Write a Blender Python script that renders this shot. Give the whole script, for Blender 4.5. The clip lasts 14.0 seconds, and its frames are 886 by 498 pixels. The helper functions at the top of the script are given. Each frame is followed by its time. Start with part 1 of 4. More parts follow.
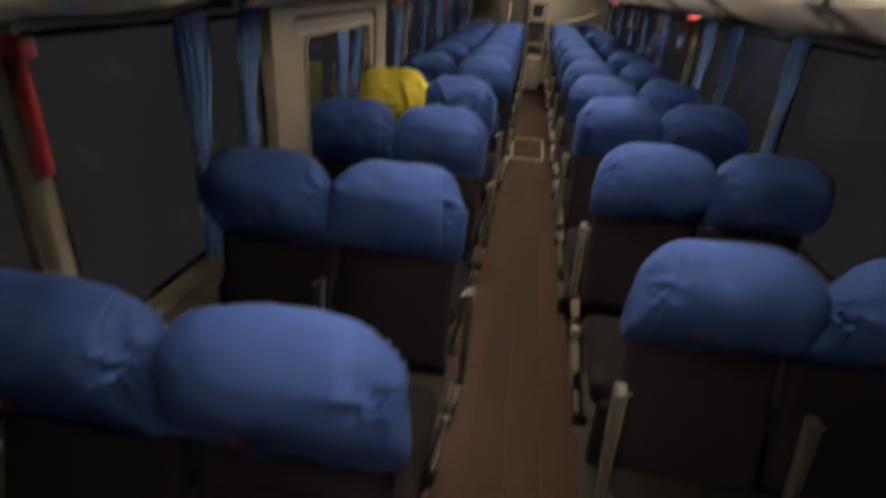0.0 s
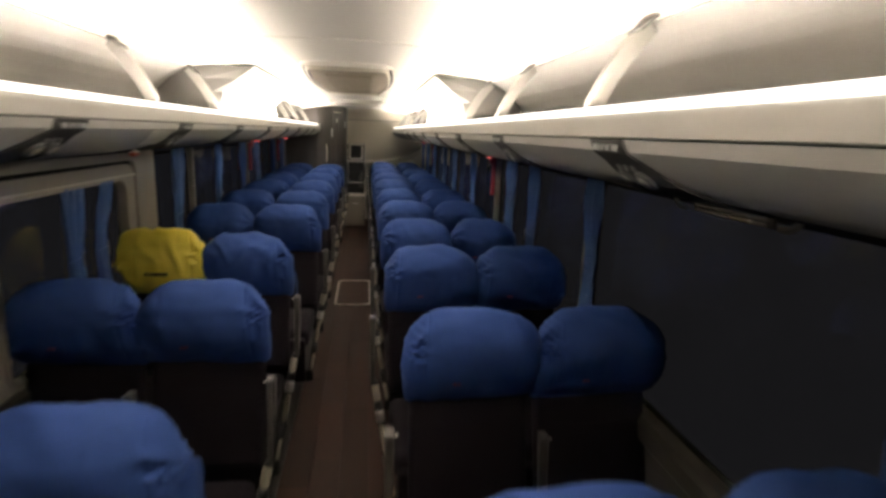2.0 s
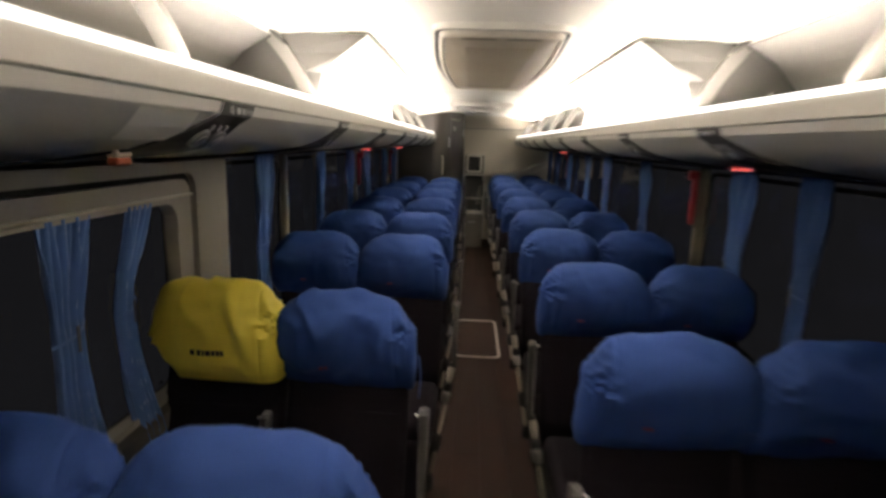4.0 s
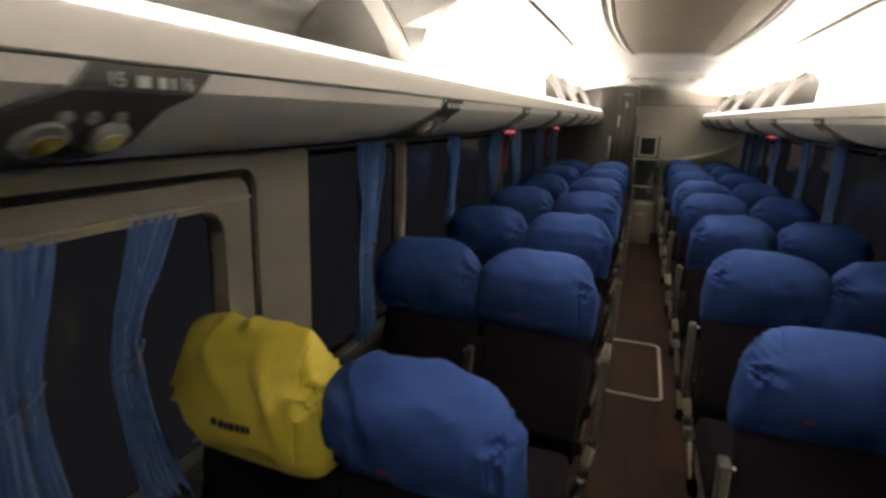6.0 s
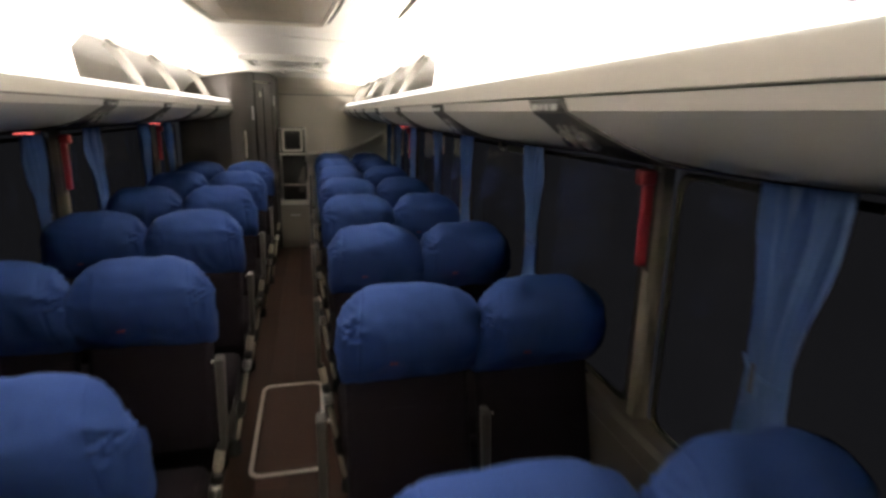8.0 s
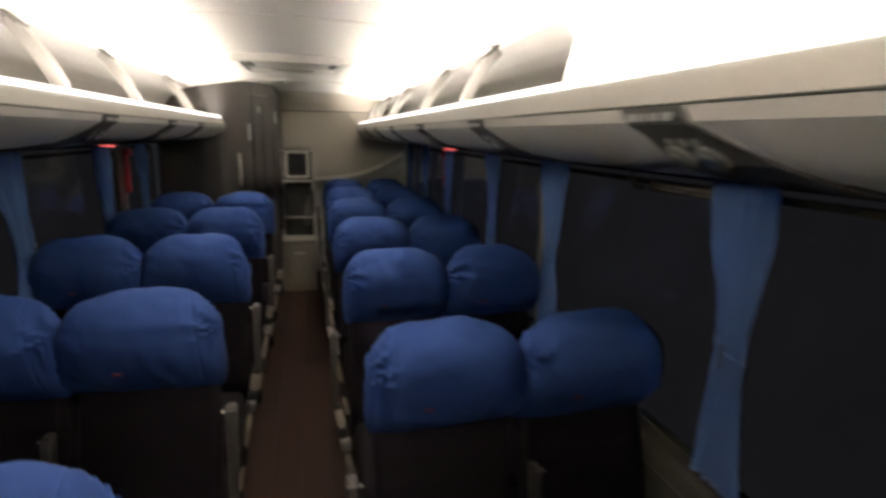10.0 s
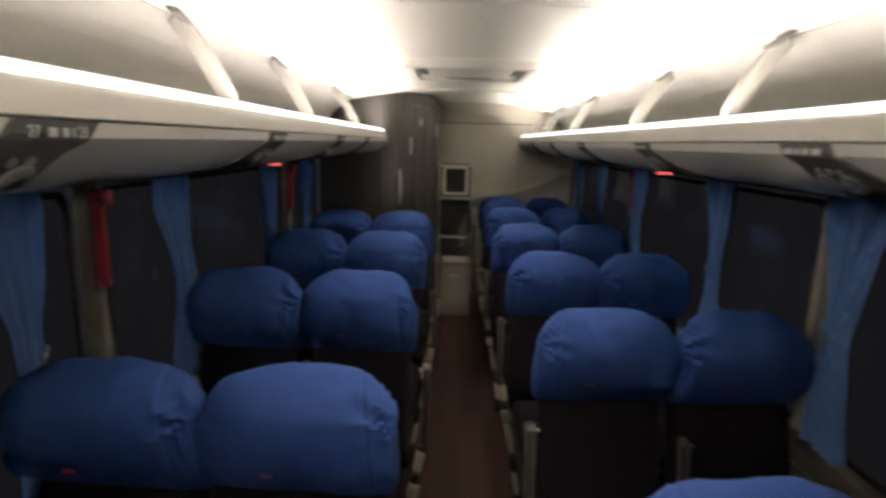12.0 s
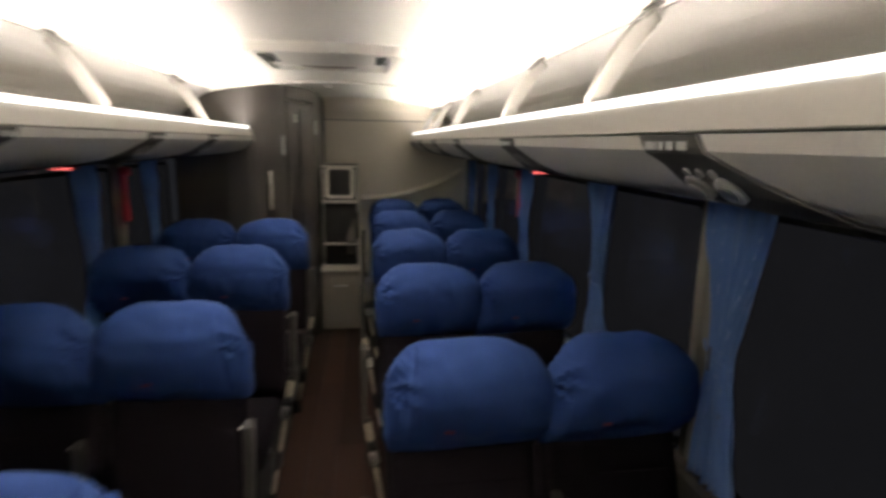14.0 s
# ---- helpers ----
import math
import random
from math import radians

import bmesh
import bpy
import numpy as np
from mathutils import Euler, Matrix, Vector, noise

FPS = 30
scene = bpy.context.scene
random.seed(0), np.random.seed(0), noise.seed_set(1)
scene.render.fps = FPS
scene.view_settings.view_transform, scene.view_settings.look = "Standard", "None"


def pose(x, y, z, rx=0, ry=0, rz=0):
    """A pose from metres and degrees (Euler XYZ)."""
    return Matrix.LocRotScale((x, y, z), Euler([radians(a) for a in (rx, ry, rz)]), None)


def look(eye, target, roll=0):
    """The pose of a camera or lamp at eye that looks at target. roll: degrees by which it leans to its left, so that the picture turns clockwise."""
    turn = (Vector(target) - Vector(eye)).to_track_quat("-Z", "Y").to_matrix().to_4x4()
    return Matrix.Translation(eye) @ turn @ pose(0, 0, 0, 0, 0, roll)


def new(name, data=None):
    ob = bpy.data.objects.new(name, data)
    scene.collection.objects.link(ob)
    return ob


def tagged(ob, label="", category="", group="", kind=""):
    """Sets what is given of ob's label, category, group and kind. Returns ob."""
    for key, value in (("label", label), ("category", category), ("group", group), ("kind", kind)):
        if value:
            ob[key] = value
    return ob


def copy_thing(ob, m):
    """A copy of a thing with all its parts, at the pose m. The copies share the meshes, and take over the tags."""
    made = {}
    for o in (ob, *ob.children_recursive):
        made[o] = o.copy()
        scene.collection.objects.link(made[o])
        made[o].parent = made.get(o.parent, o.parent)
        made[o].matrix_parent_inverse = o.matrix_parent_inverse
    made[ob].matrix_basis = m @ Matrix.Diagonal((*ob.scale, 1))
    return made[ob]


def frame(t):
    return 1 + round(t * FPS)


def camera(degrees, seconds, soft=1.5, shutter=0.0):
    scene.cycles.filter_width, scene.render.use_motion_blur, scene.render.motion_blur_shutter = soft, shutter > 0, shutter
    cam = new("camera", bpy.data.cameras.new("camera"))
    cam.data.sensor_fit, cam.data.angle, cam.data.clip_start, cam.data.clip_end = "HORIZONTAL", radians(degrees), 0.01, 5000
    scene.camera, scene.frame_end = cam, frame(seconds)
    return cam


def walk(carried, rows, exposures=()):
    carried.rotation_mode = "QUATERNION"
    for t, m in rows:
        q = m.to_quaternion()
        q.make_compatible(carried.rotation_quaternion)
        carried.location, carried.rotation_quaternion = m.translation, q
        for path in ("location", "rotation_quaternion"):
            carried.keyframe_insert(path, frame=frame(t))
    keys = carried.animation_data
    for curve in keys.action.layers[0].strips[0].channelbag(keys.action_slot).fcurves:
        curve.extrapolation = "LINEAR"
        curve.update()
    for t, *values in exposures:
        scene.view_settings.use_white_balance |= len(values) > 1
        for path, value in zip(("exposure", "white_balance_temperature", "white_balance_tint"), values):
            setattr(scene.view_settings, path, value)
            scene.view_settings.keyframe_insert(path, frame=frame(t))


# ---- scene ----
cam = camera(78.0, 14.0, soft=3.0, shutter=0.95)
PATH = [
    (0, (-0.088, -0.744, 1.656), (-0.319, 1.04, 0.782), 3.8),
    (0.5, (0.002, -0.747, 1.709), (-0.16, 1.131, 1.041), 2.7),
    (1, (0.042, -0.648, 1.709), (0.121, 1.283, 1.194), 2.6),
    (1.5, (0.074, -0.403, 1.676), (0.297, 1.532, 1.225), 2.3),
    (2, (0.12, -0.165, 1.686), (0.401, 1.772, 1.273), 2.2),
    (2.5, (0.048, 0.19, 1.694), (0.371, 2.123, 1.293), 2.3),
    (3, (0.045, 0.515, 1.672), (0.337, 2.455, 1.286), 2.0),
    (3.5, (-0.025, 0.769, 1.654), (0.05, 2.731, 1.276), 1.9),
    (4, (-0.105, 1.062, 1.618), (-0.195, 3.023, 1.238), 1.8),
    (4.2, (-0.133, 1.163, 1.608), (-0.248, 3.12, 1.213), 1.9),
    (6.3, (-0.09, 1.886, 1.656), (-0.761, 3.707, 1.171), 2.1),
    (6.5, (-0.059, 1.962, 1.657), (-0.549, 3.839, 1.173), 2.1),
    (7, (0.071, 2.161, 1.653), (0.073, 4.101, 1.17), 1.5),
    (7.5, (0.145, 2.481, 1.639), (0.489, 4.391, 1.154), 1.3),
    (7.7, (0.169, 2.574, 1.654), (0.585, 4.469, 1.169), 0.9),
    (9.8, (0.077, 3.817, 1.646), (0.597, 5.703, 1.23), 1.3),
    (10, (0.093, 3.91, 1.639), (0.55, 5.814, 1.23), 1.1),
    (10.5, (0.041, 4.033, 1.66), (0.391, 5.96, 1.256), 1.2),
    (11, (-0.016, 4.289, 1.647), (0.236, 6.232, 1.246), 1.1),
    (11.5, (-0.05, 4.45, 1.681), (0.12, 6.403, 1.284), 1.3),
    (12, (-0.095, 4.514, 1.672), (-0.118, 6.477, 1.287), 1.5),
    (12.5, (-0.066, 4.522, 1.675), (-0.22, 6.481, 1.298), 1.1),
    (13, (0.015, 4.5, 1.682), (-0.126, 6.459, 1.306), 0.9),
    (13.5, (0.098, 4.681, 1.667), (0.149, 6.642, 1.28), 0.8),
    (14, (0.163, 4.865, 1.669), (0.442, 6.808, 1.288), 1.1),
]
walk(cam, [(t, look(eye, target, roll)) for t, eye, target, roll in PATH],
     [(0.0, 1.0, 7400, 10), (0.5, 0.88, 7250, 10), (1.0, 0.64, 7050, 10), (1.5, 0.37, 6900, 10), (2.2, 0.22, 6800, 10), (4.2, 0.18, 6650, 10), (6.3, 0.18, 6520, 10), (14.0, 0.18, 6500, 10)])


# ---- light: night outside, two LED strips along the luggage racks ----
world = bpy.data.worlds.new("night")
world.use_nodes = True
scene.world = world
world.node_tree.nodes["Background"].inputs[0].default_value = (0.0100, 0.0104, 0.0122, 1)
world.node_tree.nodes["Background"].inputs[1].default_value = 1.2
LED_STRENGTH = 180.0


# ---- materials ----
def material(name, color, rough=0.6, metal=0.0, grain=60.0, vary=0.12, bump=0.15, stain=2.5, stretch=(1, 1, 1), sheen=0.0, spec=0.5):
    """A surface with a fine grain in its relief and a slow drift and fine mottle in its colour."""
    m = bpy.data.materials.new(name)
    m.use_nodes = True
    nt = m.node_tree
    b = nt.nodes["Principled BSDF"]
    b.inputs["Roughness"].default_value, b.inputs["Metallic"].default_value = rough, metal
    b.inputs["Specular IOR Level"].default_value = spec
    b.inputs["Sheen Weight"].default_value = sheen
    co = nt.nodes.new("ShaderNodeTexCoord")
    mp = nt.nodes.new("ShaderNodeMapping")
    mp.inputs["Scale"].default_value = stretch
    nt.links.new(co.outputs["Object"], mp.inputs["Vector"])
    slow, fine = nt.nodes.new("ShaderNodeTexNoise"), nt.nodes.new("ShaderNodeTexNoise")
    slow.inputs["Scale"].default_value, slow.inputs["Detail"].default_value = stain, 4
    fine.inputs["Scale"].default_value, fine.inputs["Detail"].default_value = grain, 3
    for n in (slow, fine):
        nt.links.new(mp.outputs[0], n.inputs["Vector"])
    add = nt.nodes.new("ShaderNodeMath")
    add.operation = "ADD"
    nt.links.new(slow.outputs["Fac"], add.inputs[0])
    nt.links.new(fine.outputs["Fac"], add.inputs[1])
    ramp = nt.nodes.new("ShaderNodeMapRange")
    ramp.inputs["From Min"].default_value, ramp.inputs["From Max"].default_value = 0.6, 1.4
    ramp.inputs["To Min"].default_value, ramp.inputs["To Max"].default_value = 1 - vary, 1 + vary
    nt.links.new(add.outputs[0], ramp.inputs[0])
    mix = nt.nodes.new("ShaderNodeVectorMath")
    mix.operation = "SCALE"
    mix.inputs[0].default_value = color
    nt.links.new(ramp.outputs[0], mix.inputs["Scale"])
    nt.links.new(mix.outputs[0], b.inputs["Base Color"])
    rr = nt.nodes.new("ShaderNodeMapRange")
    rr.inputs["To Min"].default_value, rr.inputs["To Max"].default_value = max(0.02, rough - 0.1), min(1, rough + 0.1)
    nt.links.new(slow.outputs["Fac"], rr.inputs[0])
    nt.links.new(rr.outputs[0], b.inputs["Roughness"])
    if bump:
        bp = nt.nodes.new("ShaderNodeBump")
        bp.inputs["Strength"].default_value, bp.inputs["Distance"].default_value = bump, 0.002
        nt.links.new(fine.outputs["Fac"], bp.inputs["Height"])
        nt.links.new(bp.outputs[0], b.inputs["Normal"])
    return m


def glow(name, color, strength):
    m = bpy.data.materials.new(name)
    m.use_nodes = True
    nt = m.node_tree
    nt.nodes.remove(nt.nodes["Principled BSDF"])
    e = nt.nodes.new("ShaderNodeEmission")
    e.inputs[0].default_value, e.inputs[1].default_value = (*color, 1), strength
    nt.links.new(e.outputs[0], nt.nodes["Material Output"].inputs[0])
    return m


def glass(name, color):
    m = material(name, color, 0.05, bump=0, vary=0.1)
    b = m.node_tree.nodes["Principled BSDF"]
    b.inputs["Transmission Weight"].default_value = 1.0
    b.inputs["IOR"].default_value = 1.22
    return m


WHITE = material("white_plastic", (0.80, 0.78, 0.72), 0.45, grain=90, vary=0.03, bump=0.06)
RACK = material("rack_plastic", (0.64, 0.62, 0.575), 0.42, grain=120, vary=0.04, bump=0.08)
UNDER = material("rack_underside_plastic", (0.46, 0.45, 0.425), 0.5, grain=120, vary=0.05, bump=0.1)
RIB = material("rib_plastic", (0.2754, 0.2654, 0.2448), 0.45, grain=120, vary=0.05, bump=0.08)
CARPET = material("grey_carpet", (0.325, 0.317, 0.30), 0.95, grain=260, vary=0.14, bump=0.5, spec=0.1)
# grey carpet made darker: shade on the divider and duct ends is in its colour
DARKENED_CARPET = material("darkened_carpet", (0.115, 0.112, 0.106), 0.95, grain=260, vary=0.14, bump=0.5, spec=0.1)
BEIGE = material("beige_panel", (0.2318, 0.2093, 0.1739), 0.5, grain=80, vary=0.07, bump=0.1)
PILLAR = material("pillar_trim", (0.1323, 0.1197, 0.0977), 0.55, grain=80, vary=0.08, bump=0.1)
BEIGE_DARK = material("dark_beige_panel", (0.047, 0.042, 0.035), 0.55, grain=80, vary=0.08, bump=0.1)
REAR = material("rear_panel", (0.72, 0.665, 0.555), 0.5, grain=60, vary=0.06, bump=0.1)
DARK_WALL = material("dark_laminate", (0.0255, 0.0210, 0.0175), 0.45, grain=120, vary=0.15, bump=0.1)
FABRIC = material("dark_seat_fabric", (0.0072, 0.0056, 0.0079), 0.9, grain=300, vary=0.3, bump=0.5, spec=0.08)
BLUE = material("blue_cover_cloth", (0.0215, 0.0470, 0.162), 0.75, grain=380, vary=0.12, bump=0.25, spec=0.06)
YELLOW = material("yellow_cover_cloth", (0.96, 0.78, 0.085), 0.5, grain=380, vary=0.08, bump=0.25, sheen=0.1, spec=0.5)
CURTAIN = material("blue_curtain_cloth", (0.066, 0.128, 0.305), 0.85, grain=400, vary=0.12, bump=0.3, stretch=(1, 1, 0.25), sheen=0.2, spec=0.2)
BAND = material("tie_band_cloth", (0.055, 0.06, 0.075), 0.8, grain=300)
ARM_DARK = material("armrest_dark", (0.014, 0.0124, 0.011), 0.6, grain=150, vary=0.1, bump=0.2)
ARM = material("armrest_grey", (0.026, 0.0232, 0.0198), 0.55, grain=150, vary=0.1, bump=0.2)
CREAM = material("cream_metal", (0.35, 0.315, 0.245), 0.4, metal=0.0, grain=80, vary=0.12, bump=0.1)
BLACK = material("black_plastic", (0.012, 0.012, 0.013), 0.45, grain=150, vary=0.2, bump=0.15)
DARK_FLOOR = material("dark_floor_mat", (0.014, 0.0126, 0.0112), 0.9, grain=200, vary=0.25, bump=0.4)
STEEL = material("brushed_steel", (0.62, 0.60, 0.56), 0.3, metal=1.0, grain=200, vary=0.06, bump=0.05)
CHROME = material("chrome", (0.75, 0.74, 0.72), 0.15, metal=1.0, vary=0.03, bump=0)
RED = material("red_plastic", (0.26, 0.022, 0.034), 0.35, grain=90, vary=0.08, bump=0.05)
PALE = material("pale_plastic", (0.72, 0.69, 0.60), 0.45, grain=90, vary=0.04, bump=0.05)
ORANGE = material("orange_lens", (0.42, 0.10, 0.05), 0.3, grain=90, vary=0.06)
RED_MARK = material("red_print", (0.13, 0.015, 0.034), 0.7)
DARK_MARK = material("dark_print", (0.035, 0.021, 0.014), 0.7)
PANEL = material("panel_black", (0.024, 0.024, 0.023), 0.6, grain=120, vary=0.15, bump=0.1, spec=0.25)
LAMP_GREY = material("lamp_grey", (0.168, 0.168, 0.161), 0.4)
NUMBER = material("number_print", (0.40, 0.41, 0.41), 0.6)
DARK_STEEL = material("dark_steel", (0.035, 0.0322, 0.028), 0.45, metal=0.6, grain=160, vary=0.1, bump=0.05)
PRINT = material("white_print", (0.72, 0.74, 0.76), 0.5)
GLASS = glass("dark_window_glass", (0.58, 0.56, 0.55))
RUBBER = material("black_rubber", (0.012, 0.012, 0.012), 0.8, grain=120, spec=0.15)
HATCH_METAL = material("hatch_metal", (0.74, 0.71, 0.65), 0.4, metal=0.1, grain=160, vary=0.08, bump=0.05)
# grille plastic lightened: strip light on the border's bevels is in this colour
BRIGHT_GRILLE = material("brightened_grille_plastic", (0.62, 0.58, 0.50), 0.5, grain=90, vary=0.05)
GRILLE = material("grille_plastic", (0.235, 0.205, 0.158), 0.5, grain=90, vary=0.05)
LED = glow("led_strip_light", (1.0, 0.895, 0.80), LED_STRENGTH)
DIFFUSER = glow("led_diffuser", (1.0, 0.96, 0.91), 2.6)
RED_GLOW = glow("red_exit_light", (1.0, 0.17, 0.16), 2.6)


def wood(name):
    """Brown vinyl planking whose grain runs along the aisle; each plank has its own tone."""
    m = material(name, (0.0295, 0.0140, 0.0098), 0.66, grain=40, vary=0.34, bump=0.12, stain=5, stretch=(6, 0.35, 1), spec=0.14)
    nt = m.node_tree
    info = nt.nodes.new("ShaderNodeObjectInfo")
    tone = nt.nodes.new("ShaderNodeMapRange")
    tone.inputs["To Min"].default_value, tone.inputs["To Max"].default_value = 0.62, 1.18
    nt.links.new(info.outputs["Random"], tone.inputs[0])
    last = nt.nodes.new("ShaderNodeVectorMath")
    last.operation = "SCALE"
    b = nt.nodes["Principled BSDF"]
    nt.links.new(b.inputs["Base Color"].links[0].from_socket, last.inputs[0])
    nt.links.new(tone.outputs[0], last.inputs["Scale"])
    nt.links.new(last.outputs[0], b.inputs["Base Color"])
    return m


WOOD = wood("brown_plank_floor")


# ---- building blocks ----
def mesh_of(name, bm, mat, smooth=False):
    bmesh.ops.recalc_face_normals(bm, faces=bm.faces)
    me = bpy.data.meshes.new(name)
    bm.to_mesh(me)
    bm.free()
    me.materials.append(mat)
    if smooth:
        me.polygons.foreach_set("use_smooth", [True] * len(me.polygons))
        me.set_sharp_from_angle(angle=radians(38))
    return me


def part(name, bm, mat, parent, label="", smooth=False):
    ob = new(name, mesh_of(name, bm, mat, smooth))
    ob.parent = parent
    return tagged(ob, label)


def thing(name, label, category, group="", kind="", at=(0, 0, 0)):
    ob = new(name)
    ob.empty_display_size = 0.1
    ob.location = at
    return tagged(ob, label, category, group, kind)


def solid(name, bm, mat, label, category, group="", kind="", smooth=False):
    return tagged(new(name, mesh_of(name, bm, mat, smooth)), label, category, group, kind)


def add_box(bm, x0, x1, y0, y1, z0, z1, bevel=0.0, seg=2):
    v = [bm.verts.new((x, y, z)) for x in (x0, x1) for y in (y0, y1) for z in (z0, z1)]
    fs = [bm.faces.new([v[i] for i in q]) for q in ((0, 1, 3, 2), (4, 6, 7, 5), (0, 4, 5, 1), (2, 3, 7, 6), (0, 2, 6, 4), (1, 5, 7, 3))]
    if bevel:
        es = {e for f in fs for e in f.edges}
        bmesh.ops.bevel(bm, geom=list(es), offset=bevel, segments=seg, affect="EDGES", profile=0.5)
    return bm


def box(x0, x1, y0, y1, z0, z1, bevel=0.0, seg=2):
    return add_box(bmesh.new(), min(x0, x1), max(x0, x1), min(y0, y1), max(y0, y1), z0, z1, bevel, seg)


def add_prism(bm, profile, y0, y1, axis="y"):
    """A closed outline in (x, z) pulled along y; axis 'x': the outline is in (y, z)."""
    def at(p, d):
        return (p[0], d, p[1]) if axis == "y" else (d, p[0], p[1])
    a = [bm.verts.new(at(p, y0)) for p in profile]
    b = [bm.verts.new(at(p, y1)) for p in profile]
    n = len(profile)
    for i in range(n):
        j = (i + 1) % n
        bm.faces.new((a[i], a[j], b[j], b[i]))
    bm.faces.new(a)
    bm.faces.new(b[::-1])
    return bm


def prism(profile, y0, y1, axis="y"):
    return add_prism(bmesh.new(), profile, y0, y1, axis)


def sheet_profile(line, thick):
    """A closed outline of a sheet that follows the line (x, z), thickened to its left."""
    out = []
    for i, p in enumerate(line):
        a, b = Vector(line[max(0, i - 1)]), Vector(line[min(len(line) - 1, i + 1)])
        d = (b - a).normalized()
        out.append((p[0] - d.y * thick, p[1] + d.x * thick))
    return list(line) + out[::-1]


def add_tube(bm, points, radius, sides=10, flat=1.0):
    rings = []
    pts = [Vector(p) for p in points]
    for i, p in enumerate(pts):
        d = (pts[min(i + 1, len(pts) - 1)] - pts[max(i - 1, 0)]).normalized()
        u = d.cross(Vector((0.31, 0.17, 0.93))).normalized()
        w = d.cross(u)
        r = radius[i] if isinstance(radius, (list, tuple)) else radius
        rings.append([bm.verts.new(p + r * (math.cos(2 * math.pi * k / sides) * u + flat * math.sin(2 * math.pi * k / sides) * w)) for k in range(sides)])
    for a, b in zip(rings, rings[1:]):
        for k in range(sides):
            bm.faces.new((a[k], a[(k + 1) % sides], b[(k + 1) % sides], b[k]))
    bm.faces.new(rings[0])
    bm.faces.new(rings[-1][::-1])
    return bm


def tube(points, radius, sides=10, flat=1.0):
    return add_tube(bmesh.new(), points, radius, sides, flat)


def bezier2(a, c, b, n):
    return [tuple((1 - t) ** 2 * a[i] + 2 * t * (1 - t) * c[i] + t * t * b[i] for i in range(len(a))) for t in (k / n for k in range(n + 1))]


def rounded_rect(x0, x1, z0, z1, r, n=5):
    pts = []
    for cx, cz, a0 in ((x1 - r, z1 - r, 0), (x0 + r, z1 - r, 90), (x0 + r, z0 + r, 180), (x1 - r, z0 + r, 270)):
        for k in range(n + 1):
            a = radians(a0 + 90 * k / n)
            pts.append((cx + r * math.cos(a), cz + r * math.sin(a)))
    return pts


def add_ring(bm, outer, inner, d0, d1, axis):
    """A frame between two outlines of as many points, from depth d0 to d1 along an axis."""
    def at(p, d):
        return {"x": (d, p[0], p[1]), "y": (p[0], d, p[1]), "z": (p[0], p[1], d)}[axis]
    n = len(outer)
    vs = [[bm.verts.new(at(p, d)) for p in loop] for loop, d in ((outer, d0), (outer, d1), (inner, d1), (inner, d0))]
    for q in range(4):
        a, b = vs[q], vs[(q + 1) % 4]
        for i in range(n):
            bm.faces.new((a[i], a[(i + 1) % n], b[(i + 1) % n], b[i]))
    return bm


def ring(outer, inner, d0, d1, axis):
    return add_ring(bmesh.new(), outer, inner, d0, d1, axis)


# ---- plan ----
Y0, Y1 = -1.7, 10.5          # front partition and rear wall
HALF = 1.20                  # side walls
# (x of the ridge between the two seats, y, rise) row by row
LEFT_ROWS = [(-0.697, 0.008, 0), (-0.703, 0.947, -0.020), (-0.713, 1.929, -0.022), (-0.730, 2.800, 0), (-0.668, 3.850, 0.006), (-0.668, 4.770, 0.010),
             (-0.668, 5.707, 0.016), (-0.684, 6.640, 0.018), (-0.688, 7.620, 0.020), (-0.679, 8.542, 0.02)]
RIGHT_ROWS = [(0.730, 0.625, -0.034), (0.715, 1.570, -0.024), (0.680, 2.475, 0), (0.685, 3.420, -0.012), (0.685, 4.385, -0.012), (0.685, 5.353, -0.015),
              (0.675, 6.285, 0), (0.672, 7.245, 0), (0.662, 8.202, 0), (0.665, 9.155, 0), (0.665, 10.10, 0)]


# ---- floor ----
floor = thing("floor", "brown wood-look vinyl planks in the aisle", "floor", kind="structure")
part("subfloor", box(-HALF, HALF, Y0, Y1, -0.08, -0.012), DARK_FLOOR, floor)
for side in (-1, 1):
    part("seat_platform", box(side * 0.285, side * HALF, Y0, Y1, -0.012, 0.012, 0.004), DARK_FLOOR, floor, "dark floor covering under the seats")

# ---- side walls ----
# left: wall below the windows, lintel above them, and the door opening
for side, name in ((-1, "wall_left"), (1, "wall_right")):
    wall = thing(name, "beige panelled side wall of the coach below dark windows", "wall", kind="structure")
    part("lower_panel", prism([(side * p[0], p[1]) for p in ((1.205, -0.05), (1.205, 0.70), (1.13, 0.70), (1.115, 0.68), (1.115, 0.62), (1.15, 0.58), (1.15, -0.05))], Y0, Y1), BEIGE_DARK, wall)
    part("lintel", box(side * 1.185, side * 1.205, Y0, Y1, 1.525, 2.1), BLACK, wall, "black upper window band")
window_spans = {-1: [(-1.6, 0.26), (0.34, 1.48), (3.34, 4.12), (4.20, 6.05), (6.19, 8.02), (8.12, 8.9)], 1: [(-1.6, 2.20), (2.33, 4.09), (4.22, 6.3), (6.36, 8.2), (8.28, 10.4)]}
pillars = {-1: [0.30, 4.16, 6.12, 8.07], 1: [2.265, 4.155, 6.33, 8.24]}
n = 0
